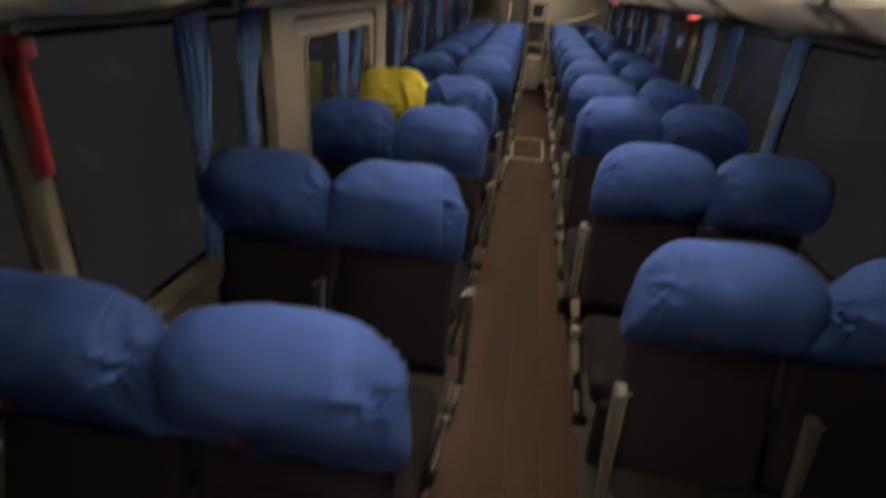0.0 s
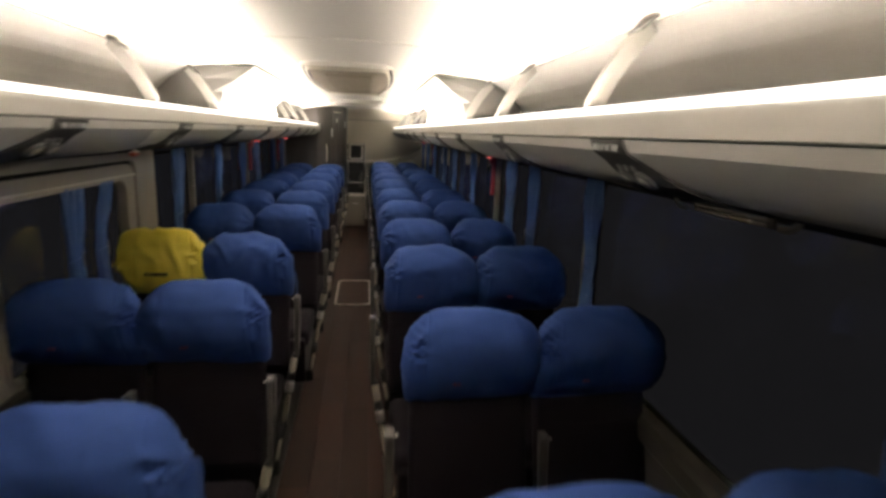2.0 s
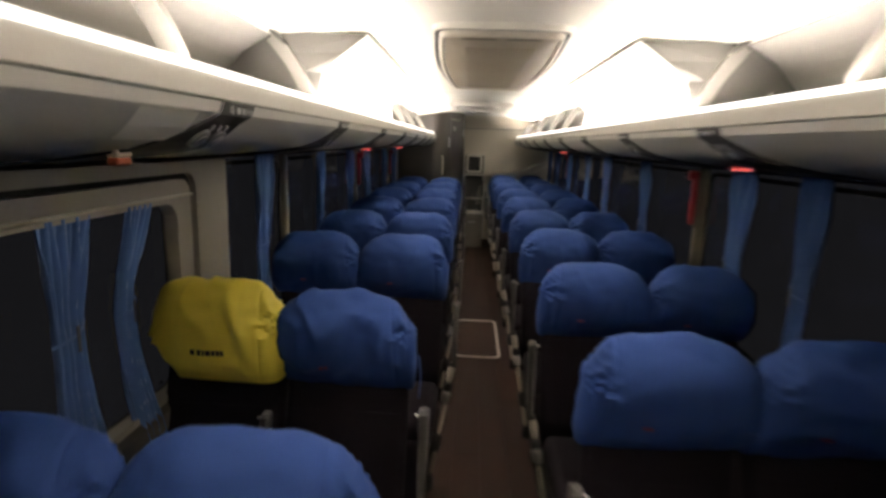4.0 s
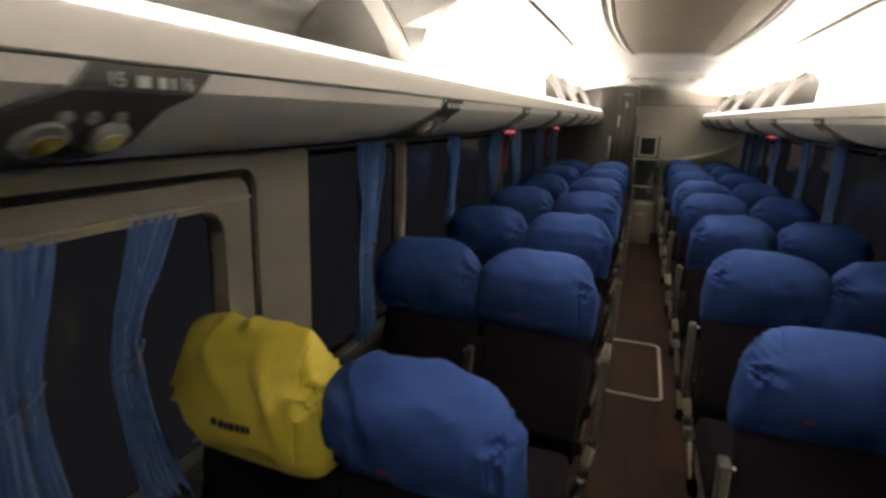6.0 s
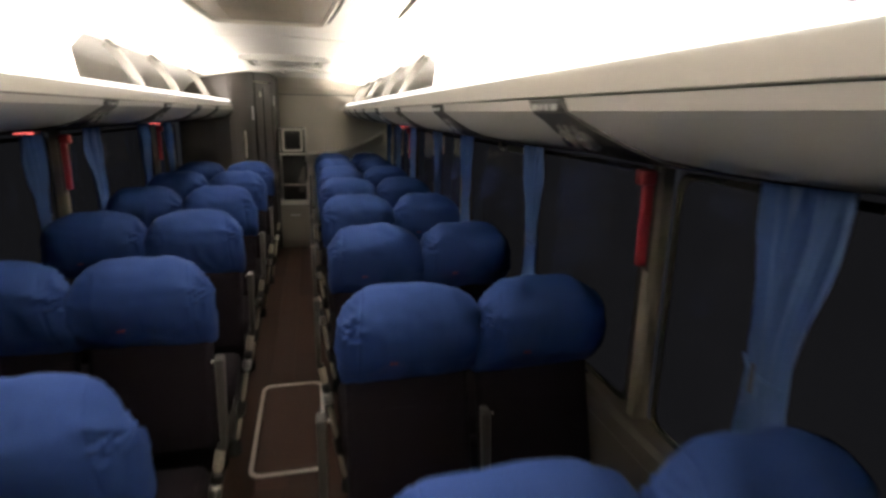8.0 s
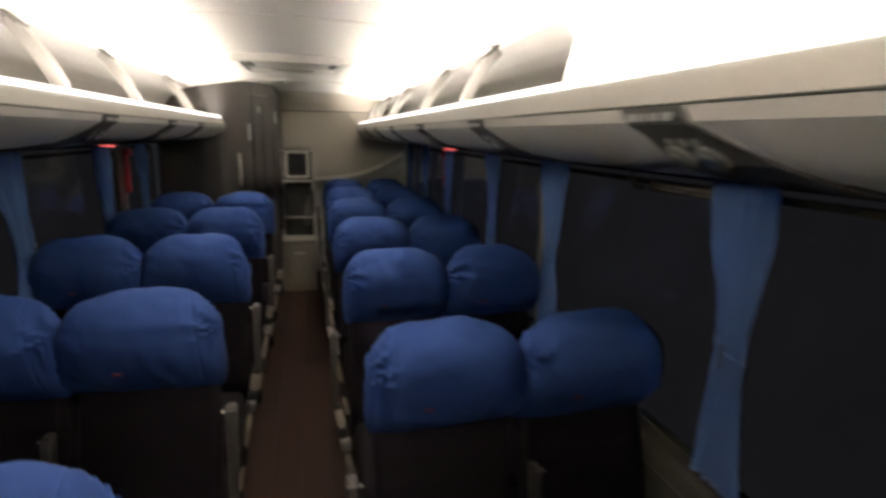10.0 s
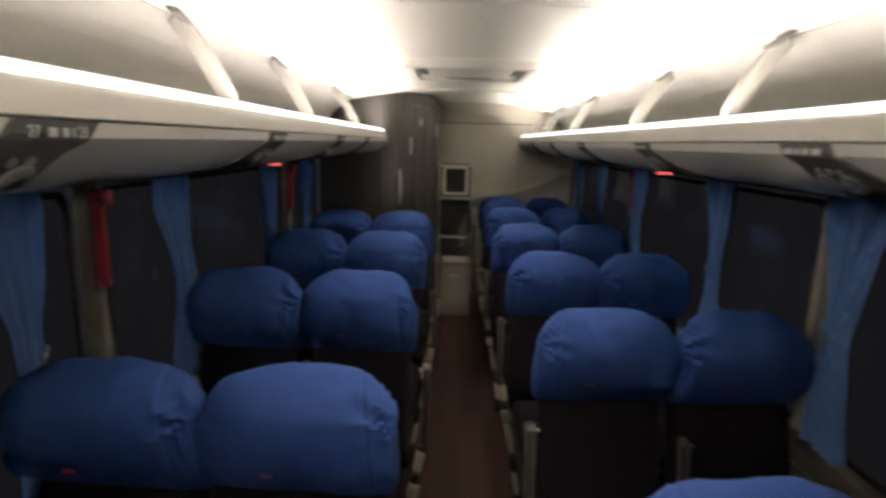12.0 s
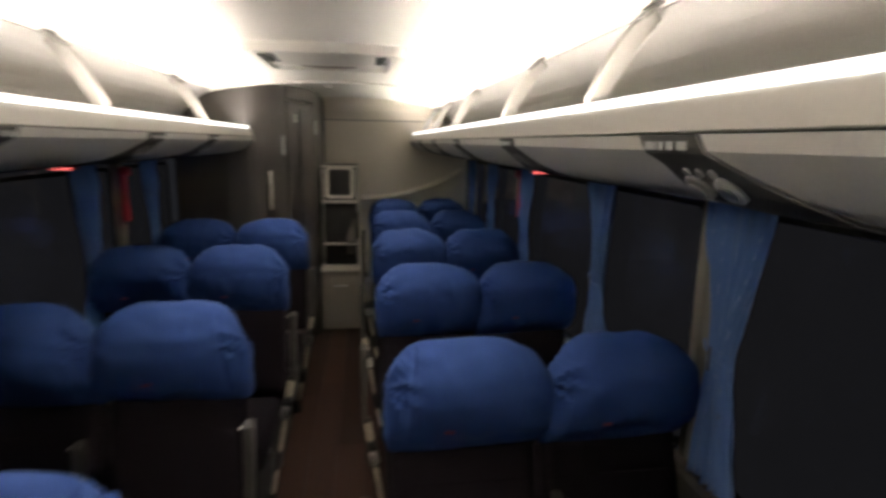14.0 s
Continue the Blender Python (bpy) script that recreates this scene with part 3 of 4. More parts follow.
def cover_mesh(seed, mat, name, aisle, slip=False, drop=0.194):
    """A loose cloth cover pulled over a seat top: domed, wrinkled at its sides, with a straight hem. aisle: the side of the stronger gathers."""
    bm = bmesh.new()
    rings, N, M = [], 84, 72
    drop = 0.168 if slip else drop
    for i in range(N + 1):
        s = -math.cos(math.pi * i / N) if 0 < i < N else (-1 if i == 0 else 1)
        s *= 0.9985
        k = abs(s)
        # the shoulder slopes towards the window and stays square towards the aisle
        zt = 0.164 * ((1 - k ** 4.4) ** (1 / 2.5) if s * aisle > 0 else (1 - k ** 9) ** (1 / 3.4) * (1 - 0.08 * k ** 2) if slip else (1 - k ** (3.6 if seed == 11 else 2.5)) ** (1 / 2.3))
        zb = drop * (1 - k ** 14) ** (1 / 7) * (1 + 0.05 * s * aisle)
        ty_up, ty_low = 0.124 * (1 - k ** 3.2) ** (1 / 2.6), 0.124 * (1 - k ** 6) ** (1 / 3.6)
        if slip and s < -0.48:       # a cover that sits crooked, drawn up at its outer corner
            zb *= 1 - 0.85 * ((-s - 0.48) / 0.52) ** 0.75
        rg = []
        for j in range(M):
            a = 2 * math.pi * j / M
            ca, sa = math.cos(a), math.sin(a)
            z = (zt * spow(sa, 0.92) if sa > 0 else zb * spow(sa, 0.5))
            low_share = min(1.0, max(0.0, (0.06 - z) / 0.14))
            ty = ty_up + (ty_low - ty_up) * low_share
            y = ty * spow(ca, 0.95 if sa > 0 else 0.45) * (1.0 if ca < 0 else 0.38)
            if sa < 0:
                y *= 1 - (0.15 if slip else 0.45) * abs(z / drop) ** 1.35
            p = Vector(((0.212 if slip and s < 0 else 0.236) * s, y, z))
            p.x *= 1 - (0.10 if s * aisle > 0 else 0.02 if slip else 0.05) * max(0, z / 0.150) ** 2
            if s * aisle < 0:        # the cloth spreads a little towards the window at its hem
                p.x *= 1 + 0.07 * low_share ** 2
            low = noise.noise(p * 8 + Vector((seed * 3.1, 0, 0)))
            mid = noise.noise(Vector((p.x * 14, y * 14, z * 30)) + Vector((seed * 1.3, 4, 0)))
            # creases that fan out from the gathered corner, sharp on their crests
            near = s * aisle > 0
            u, v = (1.02 - k) * 0.236, z - (0.035 if near else -0.055)
            r, phi = math.hypot(u, v), math.atan2(v, u)
            crest = 1 - 2 * abs(math.sin((4.6 if near else 3.6) * phi + 1.6 * low + seed * 1.7))
            gather = crest * math.exp(-((r - 0.062) / 0.042) ** 2) * (1.0 if near else 0.45)
            # short puckers along the side seam that faces the aisle, and the seam's groove
            if near:
                pucker = 1 - 2 * abs(math.sin(math.pi * (z + 0.35 * u + 0.014 * low) / 0.024 + seed))
                gather = 0.6 * gather + 0.62 * pucker * math.exp(-((k - 0.84) / 0.11) ** 2) * math.exp(-((z - 0.03) / 0.070) ** 2)
                gather -= 0.22 * math.exp(-((k - 0.735) / 0.013) ** 2)
            slack = (1 - 2 * abs(math.sin(7 * p.x * (1 if seed % 2 else -1) + 13 * z + 3.5 * low + seed))) * (1 - k ** 3) * (0.35 + 0.65 * max(0, -z / 0.14))
            seam = math.exp(-((k - (0.46 if slip else 0.60)) / 0.012) ** 2) * (1.0 if slip or not near else 0.0)
            if seed == 11 or slip:      # loose diagonal folds
                slack = (1 - 2 * abs(math.sin(11 * p.x + 15 * z + 3.0 * low + seed))) * (1 - k ** 4)
            d = (0.005 if slip else 0.010) * low + 0.005 * mid + (0.0165 if slip else 0.0150) * gather + (0.0055 if slip else 0.0085 if seed == 11 else 0.0056) * slack - 0.0022 * seam
            if slip:      # one broad upright fold near the inner shoulder
                fold = s - 0.34 - 1.6 * (0.04 - z)
                d += (0.018 * math.exp(-((fold - 0.10) / 0.085) ** 2) - 0.014 * math.exp(-((fold + 0.05) / 0.07) ** 2)) * math.exp(-((z - 0.02) / 0.075) ** 2)
            d *= min(1.0, max(0.10, (z + drop) / 0.07))
            d += 0.0055 * math.exp(-((z + drop - 0.006) / 0.008) ** 2)     # the rolled hem
            out = Vector((0.3 * s, y / 0.1, max(z, -0.05) / 0.15)).normalized()
            p += out * d
            p.y += 0.002 + 0.03 * max(z, 0.0) + (-0.05 if slip else 0.30) * max(0.075 - z, 0.0) - (0.0 if slip else 0.012)
            rg.append(bm.verts.new(p))
        rings.append(rg)
    for a, b in zip(rings, rings[1:]):
        for j in range(M):
            bm.faces.new((a[j], a[(j + 1) % M], b[(j + 1) % M], b[j]))
    bm.faces.new(rings[0])
    bm.faces.new(rings[-1][::-1])
    return mesh_of(name, bm, mat, True)


def child(name, me, parent, label="", at=(0, 0, 0)):
    ob = new(name, me)
    ob.parent, ob.location = parent, at
    return tagged(ob, label)


def lean_box(x0, x1, z0, z1, d0, d1, bevel):
    """A padded board that leans with the backrest: d0, d1 are its faces off the leaning line."""
    bm = box(x0, x1, d0, d1, z0, z1, bevel, 3)
    for v in bm.verts:
        v.co.y += 0.30 * (v.co.z - 0.97)
    return bm


def double_seat(side, seed, window_mat=BLUE, label="dark double coach seat with loose blue headrest covers", drop=0.194):
    """A pair of seats on one frame, facing the front of the coach; its foot is under the ridge of its backrests."""
    seat = thing("double_seat", label, "coach seat", "double seats")
    ai = -side        # the way to the aisle
    for k, x in enumerate((ai * 0.229, -ai * (0.204 if window_mat is YELLOW else 0.224))):
        mat = BLUE if k == 0 else window_mat
        back = part("backrest", lean_box(x - 0.212, x + 0.212, 0.40, 0.90, 0.062, 0.135, 0.030), FABRIC, seat, smooth=True)
        col = "yellow" if mat is YELLOW else "blue"
        cover = cover_mesh(seed + 5 * k, mat, "headrest_cover", ai, mat is YELLOW, drop)
        lift = 0.988 if mat is YELLOW else 0.968 if window_mat is YELLOW else 0.980
        child("headrest_cover", cover, back, f"wrinkled {col} cloth cover", (x, 0.0, lift))
        if mat is BLUE:
            marks, mz, mh = ((-0.067, 0.013), (-0.053, 0.009)), -0.086, 0.0045
        else:
            marks, mz, mh = ((-0.038, 0.013), (-0.015, 0.011), (-0.001, 0.008), (0.014, 0.016), (0.031, 0.011), (0.045, 0.010), (0.058, 0.009)), -0.052, 0.0085
        for bx, bw in marks:
            fy = min(v.co.y for v in cover.vertices if abs(v.co.x - bx) < 0.02 and abs(v.co.z - mz) < 0.02)
            z0 = lift + mz
            part("printed_mark", box(x + bx - bw / 2, x + bx + bw / 2, fy - 0.0012, fy + 0.004, z0 - mh, z0 + mh), RED_MARK if mat is BLUE else DARK_MARK, back, "small printed emblem")
        part("stitched_seam", lean_box(x - 0.19, x + 0.19, 0.700, 0.705, 0.0605, 0.068, 0.0), FABRIC, back)
        part("cushion", box(x - 0.215, x + 0.215, -0.70, -0.20, 0.32, 0.44, 0.045, 3), FABRIC, seat, smooth=True)
        part("calf_rest", box(x - 0.20, x + 0.20, -0.80, -0.74, 0.14, 0.42, 0.02), FABRIC, seat, smooth=True)
    for ax, w, y0, ztop in ((ai * 0.523, 0.0145, -0.315, 0.882), (0.030 * ai, 0.014, -0.215, 0.790)):
        bm = bmesh.new()
        rings = []
        for z, k, d in ((ztop - 0.30, 0.62, 0.018), (ztop - 0.20, 0.85, 0.022), (ztop - 0.03, 1.0, 0.026), (ztop - 0.006, 0.96, 0.024), (ztop, 0.7, 0.016)):
            yc = y0 + 0.16 * (z - ztop)
            rings.append([bm.verts.new((ax + w * k * cx, yc + d * cy, z)) for cx, cy in ((-1, -0.6), (-0.6, -1), (0.6, -1), (1, -0.6), (1, 0.6), (0.6, 1), (-0.6, 1), (-1, 0.6))])
        for a, b in zip(rings, rings[1:]):
            for q in range(8):
                bm.faces.new((a[q], a[(q + 1) % 8], b[(q + 1) % 8], b[q]))
        bm.faces.new(rings[0])
        bm.faces.new(rings[-1][::-1])
        arm = part("armrest", bm, ARM if w > 0.0142 else ARM_DARK, seat, "grey armrest folded up beside the backrest")
        part("tip_trim", box(ax - w * 0.98, ax + w * 0.98, y0 - 0.028, y0 + 0.02, ztop - 0.012, ztop - 0.005, 0.002), ARM if w > 0.0142 else ARM_DARK, arm, "moulded tip trim")
        part("pivot_bolt", tube([(ax - ai * w * 1.1, y0 - 0.012, ztop - 0.012), (ax - ai * w * 1.6, y0 - 0.014, ztop - 0.014)], 0.005, 10), CHROME, arm, "small bright bolt")
    part("side_bolt", tube([(-ai * 0.424, -0.005, 0.770), (-ai * 0.424, -0.016, 0.768)], 0.006, 8), CHROME, seat, "small bright bolt")
    # aisle-side frame, from the armrest's joint down to the floor
    top, foot = Vector((ai * 0.515, -0.365, 0.60)), Vector((ai * 0.410, -0.450, 0.0))
    frame_ob = part("aisle_frame", tube([top, foot + Vector((0, 0, 0.03))], 0.013, 8), BLACK, seat, smooth=True)
    for name, f0, f1, r, flat, mat in (("bracket", 0.03, 0.15, 0.021, 0.8, CREAM), ("hinge", 0.16, 0.22, 0.020, 1.0, BLACK), ("collar", 0.225, 0.31, 0.023, 0.9, STEEL),
                                       ("side_bar", 0.32, 0.56, 0.021, 0.6, CREAM), ("lever_housing", 0.57, 0.69, 0.023, 1.0, BLACK), ("lower_bar", 0.70, 0.88, 0.021, 0.6, CREAM)):
        pts = [top.lerp(foot, f0 + (f1 - f0) * q) for q in (0, 0.12, 0.88, 1)]
        part(name, tube(pts, [r * 0.75, r, r, r * 0.75], 10, flat), mat, frame_ob, smooth=True)
    part("rubber_foot", tube([foot + Vector((0, 0, 0.002)), foot + Vector((0, 0, 0.02)), foot + Vector((0, 0, 0.055)), foot + Vector((0, 0, 0.075))], [0.032, 0.034, 0.030, 0.02], 14), RUBBER, frame_ob, smooth=True)
    # wall-side frame and cross beam
    part("cross_beam", box(-0.42, 0.42, -0.46, -0.40, 0.26, 0.32, 0.008), BLACK, seat)
    part("wall_leg", tube([(-ai * 0.36, -0.43, 0.28), (-ai * 0.36, -0.43, 0.012)], 0.022, 10), BLACK, seat, smooth=True)
    return seat


for side, rows in ((-1, LEFT_ROWS), (1, RIGHT_ROWS)):
    models = [double_seat(side, s + (7 if side > 0 else 0)) for s in (1, 2, 3)]
    placed = set()
    for i, (x, y, rise) in enumerate(rows):
        spot_pose = pose(x, y, rise, rz=random.uniform(-0.5, 0.5))
        if side < 0 and i == 3:
            special = double_seat(side, 11, YELLOW, "dark double coach seat, one headrest cover yellow, one blue")
            bm = bmesh.new()
            strip = [[bm.verts.new((0.478 + 0.006 * math.sin(3 * f) + dx, -0.045 + 0.03 * f + w, 0.93 - 0.16 * f)) for w, dx in ((-0.014, 0.0), (0.0, 0.004), (0.014, 0.0), (0.0, -0.001))] for f in (q / 8 for q in range(9))]
            for a, b in zip(strip, strip[1:]):
                for q in range(4):
                    bm.faces.new((a[q], a[(q + 1) % 4], b[(q + 1) % 4], b[q]))
            part("loose_tie", bm, BLUE, special, "loose blue cloth tie hanging down", True)
            special.matrix_basis = spot_pose
        elif side < 0 and i == 0:
            double_seat(side, 1, label="dark double coach seat with long loose blue headrest covers", drop=0.25).matrix_basis = spot_pose
        elif i % 3 not in placed:
            placed.add(i % 3)
            models[i % 3].matrix_basis = spot_pose
        else:
            copy_thing(models[i % 3], spot_pose)


# ---- curtains ----
def curtain(side, y, width, seed, x=1.142, top=1.535, low=0.70, shift=0.0):
    """A pleated curtain gathered by a band: it narrows to the band and spreads again below it."""
    bm = bmesh.new()
    NZ, NY = 36, 110
    folds = 3 + seed % 3
    rows = []
    for i in range(NZ + 1):
        f = i / NZ
        z = top + (low - top) * f
        d = (z - 1.11)
        pinch = 1 - (0.50 + 0.08 * (seed % 3)) * math.exp(-(d / (0.26 if d > 0 else 0.42)) ** 2)
        off = shift * (math.exp(-(d / 0.25) ** 2) if d > 0 else math.exp(-(d / 0.5) ** 2))
        row = []
        for j in range(NY + 1):
            u = j / NY - 0.5
            wob = noise.noise(Vector((u * 3, f * 2.5, seed * 1.7)))
            ph = 2 * math.pi * folds * (u + 0.10 * math.sin(5 * u + seed) * f) + 2.2 * wob + seed
            amp = 0.027 * (0.35 + 0.65 * min(1.0, 7 * f)) * (0.6 + 0.6 * abs(wob)) * (0.7 + 0.3 * pinch)
            row.append(bm.verts.new((side * (x - amp * (1.0 - 1.9 * math.sqrt(math.sin(ph / 2) ** 2 + 0.03) + 0.3 * math.sin(2.7 * ph + 1)) - 0.006 * noise.noise(Vector((u * 9 + 4 * d, 9 * d, seed)))), y + off + u * width * pinch + 0.012 * wob, z + 0.01 * wob * f)))
        rows.append(row)
    for a, b in zip(rows, rows[1:]):
        for j in range(NY):
            bm.faces.new((a[j], a[j + 1], b[j + 1], b[j]))
    c = thing("curtain", "pleated blue window curtain tied back with a band", "curtain", "window curtains")
    cloth = part("cloth", bm, CURTAIN, c, smooth=True)
    m = cloth.modifiers.new("thick", "SOLIDIFY")
    m.thickness = 0.003
    part("tie_band", tube([(side * (x - 0.004), y + shift - width * 0.25, 1.082), (side * (x - 0.022), y + shift - width * 0.13, 1.092), (side * (x - 0.028), y + shift, 1.10), (side * (x - 0.022), y + shift + width * 0.13, 1.112), (side * (x - 0.004), y + shift + width * 0.25, 1.122)], 0.003, 8, 1.6), CURTAIN, c, smooth=True)
    part("strap", box(side * (x - 0.034), side * (x - 0.030), y + shift - 0.005, y + shift + 0.005, 1.055, 1.125), BAND, c, "pale narrow strap")
    return c


k = 0
for side, row in ((-1, ((0.95, 0.18), (1.35, 0.16), (3.80, 0.24), (4.86, 0.20), (5.79, 0.22), (6.57, 0.28), (7.64, 0.27), (8.45, 0.24))),
                  (1, ((0.60, 0.2), (2.19, 0.18), (3.11, 0.19), (3.64, 0.24), (5.07, 0.22), (6.17, 0.27), (7.03, 0.26), (8.17, 0.30), (9.07, 0.30), (9.90, 0.24)))):
    for y, w in row:
        k += 1
        curtain(side, y, w * 1.0, k, shift=(0.0 if side > 0 else 0.035 if y > 5 else -0.05) + 0.03 * math.sin(k * 2.3))
for y, w, s in ((2.392, 0.24, 31), (2.755, 0.17, 32)):
    curtain(-1, y, w, s, x=1.134, top=1.398, low=0.46, shift=-0.03 if y < 2.5 else -0.15)


# ---- red emergency levers on the pillars ----
def lever(side, y):
    t = thing("emergency_lever", "red plastic emergency window lever on a pillar", "emergency lever", "emergency levers")
    part("bar", box(side * 1.117, side * 1.147, y - 0.012, y + 0.012, 1.215, 1.47, 0.005), RED, t)
    part("grip", box(side * 1.094, side * 1.149, y - 0.020, y + 0.020, 1.462, 1.510, 0.010, 3), RED, t, smooth=True)
    part("mounting", box(side * 1.145, side * 1.153, y - 0.017, y + 0.017, 1.20, 1.50), BEIGE_DARK, t)


for side, y in ((-1, 0.29), (-1, 6.103), (-1, 8.055), (1, 4.158), (1, 8.235)):
    lever(side, y)


# ---- red exit signs under the racks ----
def exit_sign(side, y):
    t = thing("exit_sign", "small glowing red exit sign under the luggage rack", "exit sign", "exit signs")
    x, z = side * 0.880, 1.554
    part("housing", box(x - 0.036, x + 0.036, y, y + 0.05, z - 0.004, z + 0.022, 0.005), RED, t, "dark red translucent housing")
    f = part("face", box(x - 0.031, x + 0.031, y - 0.004, y, z - 0.002, z + 0.0035), RED_GLOW, t, "glowing red face")
    for i in range(9):
        part("letter_bar", box(x - 0.028 + 0.0063 * i, x - 0.0250 + 0.0063 * i, y - 0.006, y - 0.004, z - 0.0018, z + 0.0028), RED, f, "dark lettering")


for side, y in ((-1, 5.11), (-1, 6.94), (1, 3.13), (1, 7.06)):
    exit_sign(side, y)
unlit = thing("exit_sign", "small unlit exit sign with white housing and orange face", "exit sign")
part("housing", box(-0.735, -0.712, 1.985, 2.030, 1.576, 1.598, 0.004), PALE, unlit, "white housing")
part("face", box(-0.734, -0.713, 1.987, 2.028, 1.562, 1.576, 0.004), ORANGE, unlit, "dull orange lens")


# ---- number panels with reading lights, one over each double seat ----
def shell_point(t):
    """A point of the rack's underside, t from its seam (0) outwards, and the way out of it."""
    pts = [Vector(p) for p in SHELL[8:17]]
    f = t * (len(pts) - 1)
    i = min(int(f), len(pts) - 2)
    p = pts[i].lerp(pts[i + 1], f - i)
    d = (pts[i + 1] - pts[i]).normalized()
    return p, Vector((d.y, -d.x)) if d.y < 0 or d.x > 0 else Vector((-d.y, d.x))


def writing(text, size, m, mat, parent, name):
    cu = bpy.data.curves.new(name, "FONT")
    cu.body, cu.size, cu.align_x, cu.align_y, cu.extrude = text, size, "CENTER", "CENTER", 0.0004
    cu.materials.append(mat)
    ob = new(name, cu)
    ob.parent, ob.matrix_basis = parent, m
    return ob


def number_panel(side, y, numbers=None):
    t = thing("number_panel", "black overhead panel with white seat numbers and reading lights", "seat number panel", "seat number panels")
    bm = bmesh.new()
    N = 30
    rows = []
    # the blade widens from the number strip and sweeps towards the front of the coach as it runs outwards
    xs, fronts, backs = (0.0, 0.12, 0.25, 0.375, 0.5, 0.625, 0.75, 0.875, 1.0), (0.085, 0.105, 0.145, 0.18, 0.225, 0.265, 0.31, 0.35, 0.38), (0.078, 0.055, 0.018, 0.008, 0.004, -0.01, -0.06, -0.15, -0.30)
    for i in range(N + 1):
        f = i / N
        p, nrm = shell_point(f)
        n0, n1 = float(np.interp(f, xs, fronts)), float(np.interp(f, xs, backs))
        rows.append([(side * (p.x + nrm.x * h), y + q, p.y + nrm.y * h) for q, h in ((-n0, 0.0), (-n0 + 0.004, 0.005), (n1 - 0.004, 0.005), (n1, 0.0))])
    vs = [[bm.verts.new(c) for c in r] for r in rows]
    for a, b in zip(vs, vs[1:]):
        for j in range(3):
            bm.faces.new((a[j], a[j + 1], b[j + 1], b[j]))
    bm.faces.new(vs[0])
    part("backing", bm, PANEL, t)
    fx = side * 0.600
    turn = Euler((radians(90), 0, radians(90 if side < 0 else -90)))
    for q, w in ((-0.062, 0.024), (0.028, 0.024), (-0.030, 0.016), (-0.006, 0.010), (0.009, 0.004)):
        if numbers and w > 0.02:
            writing(numbers[0 if (q < 0) == (side < 0) else 1], 0.021, Matrix.LocRotScale((fx, y + q, 1.671), turn, None), NUMBER, t, "seat_number")
        else:
            part("number_mark", box(fx - 0.001, fx + 0.001, y + q - w / 2, y + q + w / 2, 1.665, 1.677), NUMBER, t, "small pale marking")
    for q in (-0.035, 0.035):
        p, nrm = shell_point(0.46)
        o = Vector((side * p.x, y - 0.075 + q, p.y))
        w = Vector((side * nrm.x, 0, nrm.y))
        lens = part("reading_light", tube([o, o + w * 0.010, o + w * 0.013], [0.026, 0.025, 0.018], 16), LAMP_GREY, t, "grey round reading light", True)
        part("lens", tube([o + w * 0.013, o + w * 0.0145], 0.015, 14), STEEL, lens)
    p, nrm = shell_point(0.33)
    o, w = Vector((side * p.x, y - 0.07, p.y)), Vector((side * nrm.x, 0, nrm.y))
    for q in (-0.030, 0.0, 0.030):
        part("push_button", tube([o + Vector((0, q, 0)), o + Vector((0, q, 0)) + w * 0.008], [0.009, 0.008], 10), LAMP_GREY, t, "small grey push button")


for i, y in enumerate((-0.45, 0.45, 1.36, 2.26, 3.25, 4.26, 5.243, 6.17, 7.10, 7.90)):
    number_panel(-1, y, {6: ("27", "28"), 3: ("15", "16")}.get(i))
for y in (-0.05, 0.93, 1.89, 2.81, 3.75, 4.70, 5.65, 6.60, 7.59, 8.52, 9.45):
    number_panel(1, y, ("17", "18") if y == 2.81 else None)

# ---- notice on the rack's underside, and pale bars for reflections at the top of the windows ----
bm = bmesh.new()
rows = [[bm.verts.new((-(p.x + nn.x * h), yy, p.y + nn.y * h)) for yy in (1.895, 2.075)] for h in (0.0015, 0.0035) for p, nn in [shell_point(0.15 + 0.35 * q / 8) for q in range(9)]]
for a, b in zip(rows[:9], rows[1:9]):
    bm.faces.new((a[0], a[1], b[1], b[0]))
for a, b in zip(rows[9:], rows[10:]):
    bm.faces.new((a[0], b[0], b[1], a[1]))
solid("notice", bm, WHITE, "pale paper notice stuck under the luggage rack", "notice")


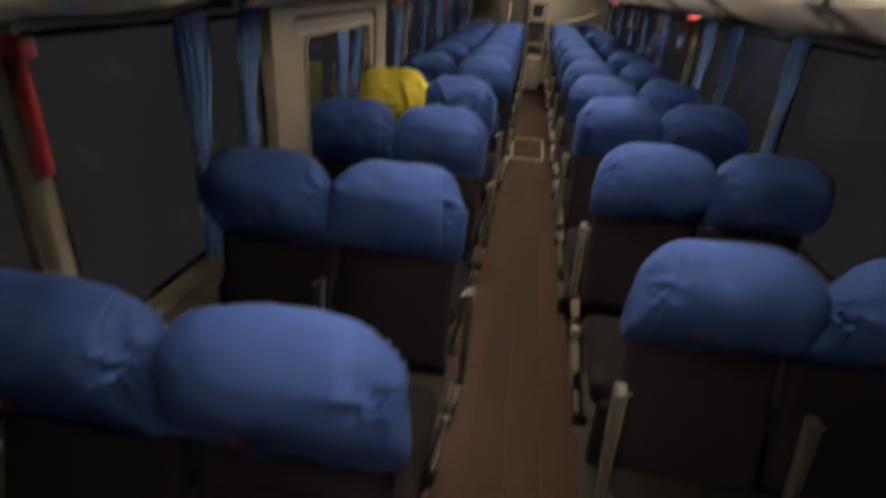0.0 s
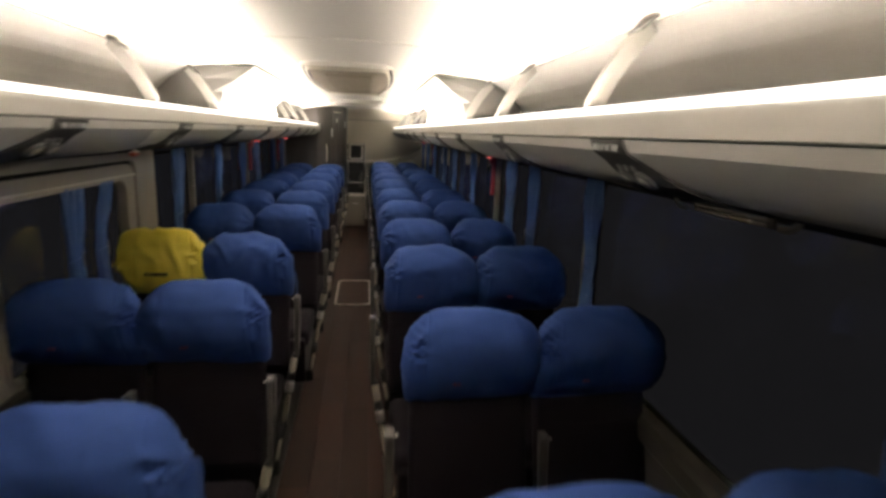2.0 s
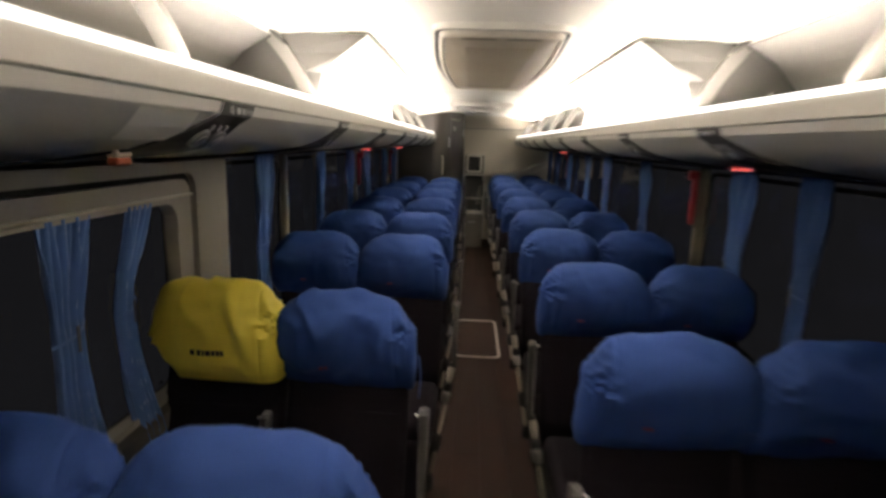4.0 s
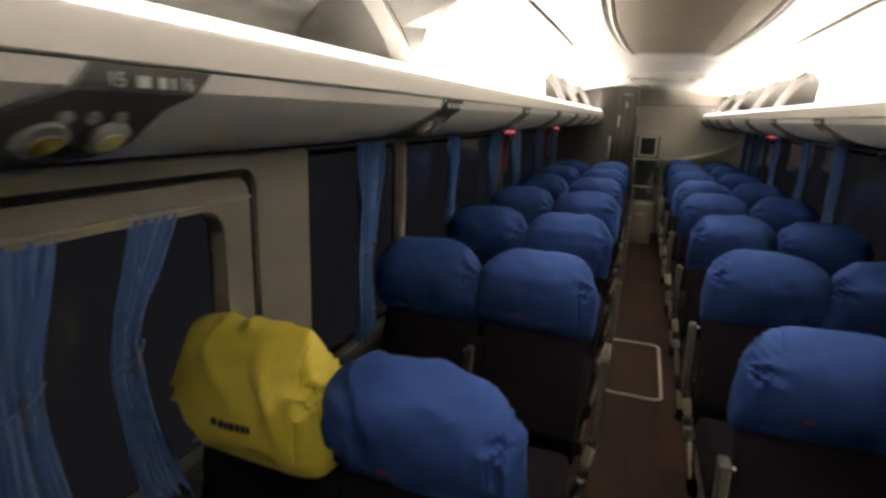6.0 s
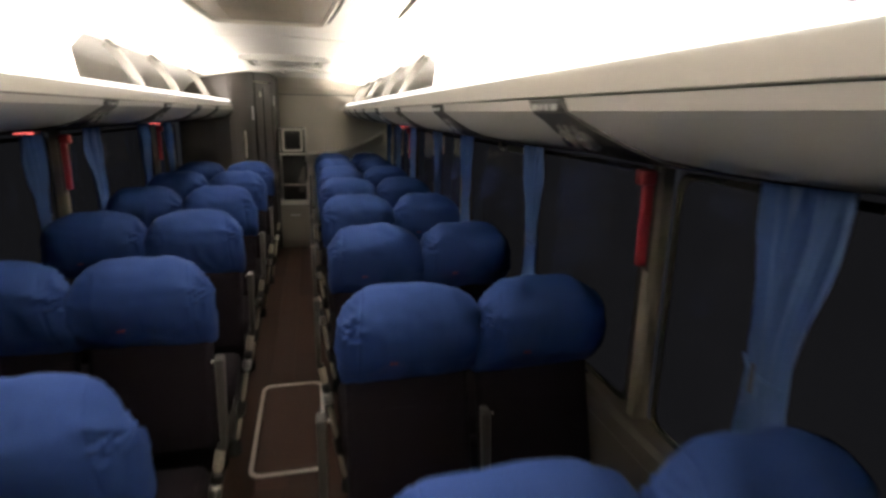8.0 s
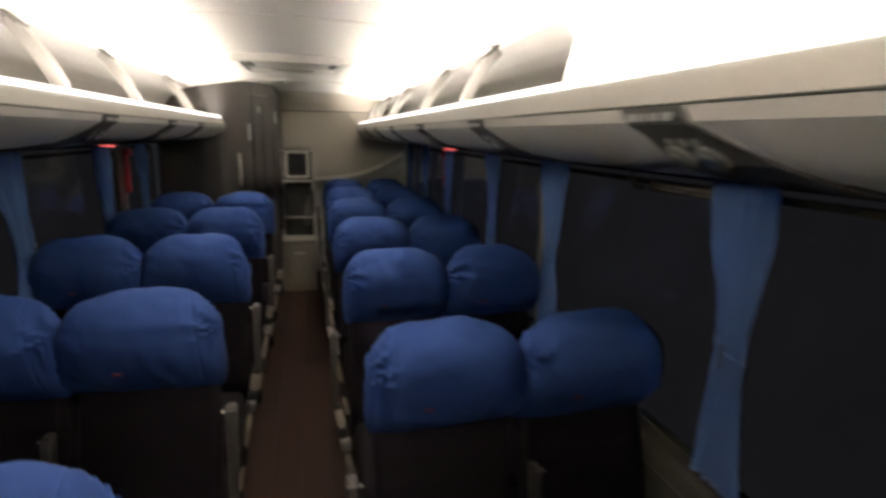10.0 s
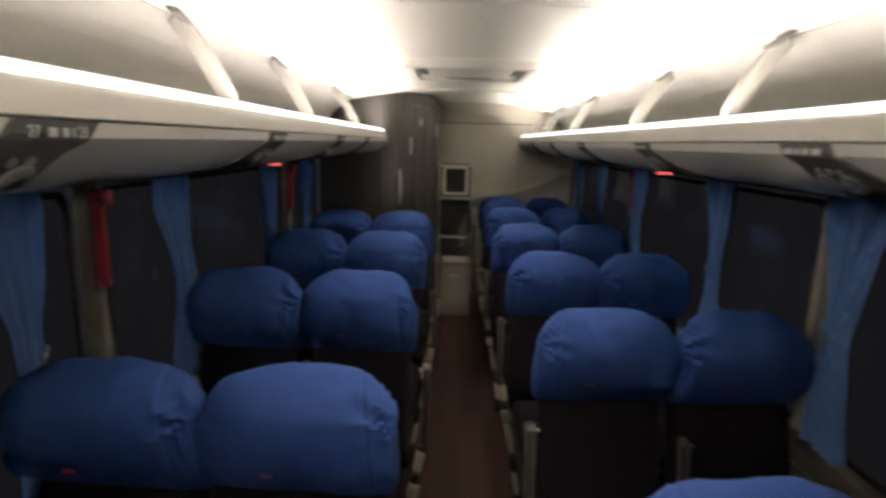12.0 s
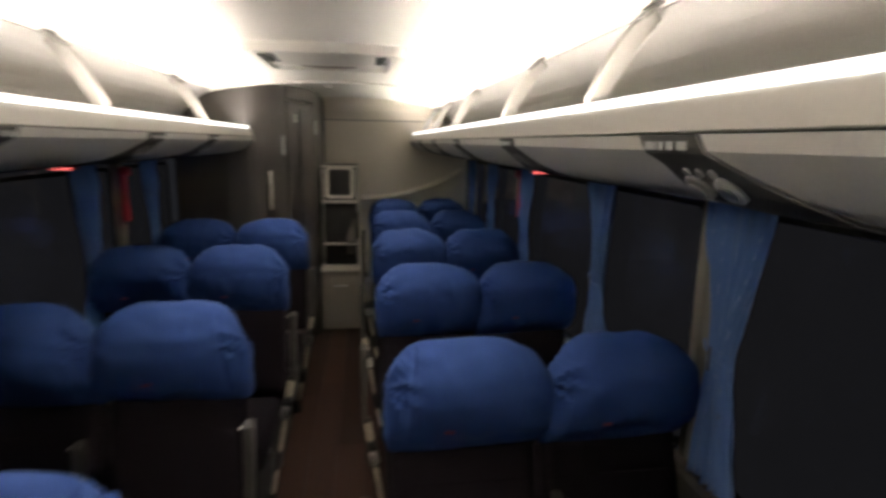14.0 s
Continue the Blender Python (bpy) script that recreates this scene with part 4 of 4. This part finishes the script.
def window_rail(side, y0, y1, mat):
    """A pale reflection in the glass, built solid: slim bars with a dark groove between two curved end hooks, under the
    rack at the head of a window.
    """
    t = thing("window_rail", "slim pale bars with curved ends, for a reflection in a window", "window rail", "window rails")
    for z in (1.480, 1.495):
        part("bar", tube([(side * 1.168, y0, z), (side * 1.168, y1, z)], 0.0055, 8), mat, t, smooth=True)
    part("groove", box(side * 1.171, side * 1.184, y0 - 0.02, y1 + 0.02, 1.472, 1.504, 0.003), BLACK, t)
    for yy, d in ((y0, -1), (y1, 1)):
        part("end_hook", tube([(side * 1.168, yy + d * 0.05, 1.478), (side * 1.166, yy + d * 0.08, 1.480), (side * 1.164, yy + d * 0.105, 1.492), (side * 1.166, yy + d * 0.12, 1.512), (side * 1.176, yy + d * 0.122, 1.526)],
                              [0.008, 0.010, 0.009, 0.007, 0.005], 8), mat, t, smooth=True)


# added bars in place of reflections; the rear one is duller
for side, y, mat in ((1, 1.29, CREAM), (1, 5.33, PILLAR)):
    window_rail(side, y - 0.16, y + 0.16, mat)

# ---- floor hatch and planks ----
fh = thing("floor_hatch", "brown floor hatch framed by a bright metal edge", "floor hatch")
part("edge_frame", ring(rounded_rect(-0.180, 0.182, 5.06, 5.965, 0.06), rounded_rect(-0.160, 0.162, 5.080, 5.945, 0.045), -0.004, 0.006, "z"), HATCH_METAL, fh, "bright metal edge")
part("lid", prism([(x, y) for x, y in rounded_rect(-0.158, 0.160, 5.082, 5.943, 0.043)], -0.006, 0.0025), WOOD, fh)
for v in fh.children[-1].data.vertices:   # the outline was drawn upright: lay it down
    v.co = (v.co.x, v.co.z, v.co.y)
fh.children[-1].data.flip_normals()

rng = random.Random(4)
for c in range(4):
    x0 = -0.285 + 0.1425 * c
    y = Y0 + rng.uniform(-0.8, 0.0)
    while y < Y1:
        ln = rng.uniform(1.1, 1.3)
        y0, y1 = max(y, Y0), min(y + ln, Y1)
        if y1 - y0 > 0.05:
            part("plank", box(x0 + 0.0007, x0 + 0.1418, y0, y1 - 0.0012, -0.012, 0.0, 0.0006, 1), WOOD, floor)
        y += ln
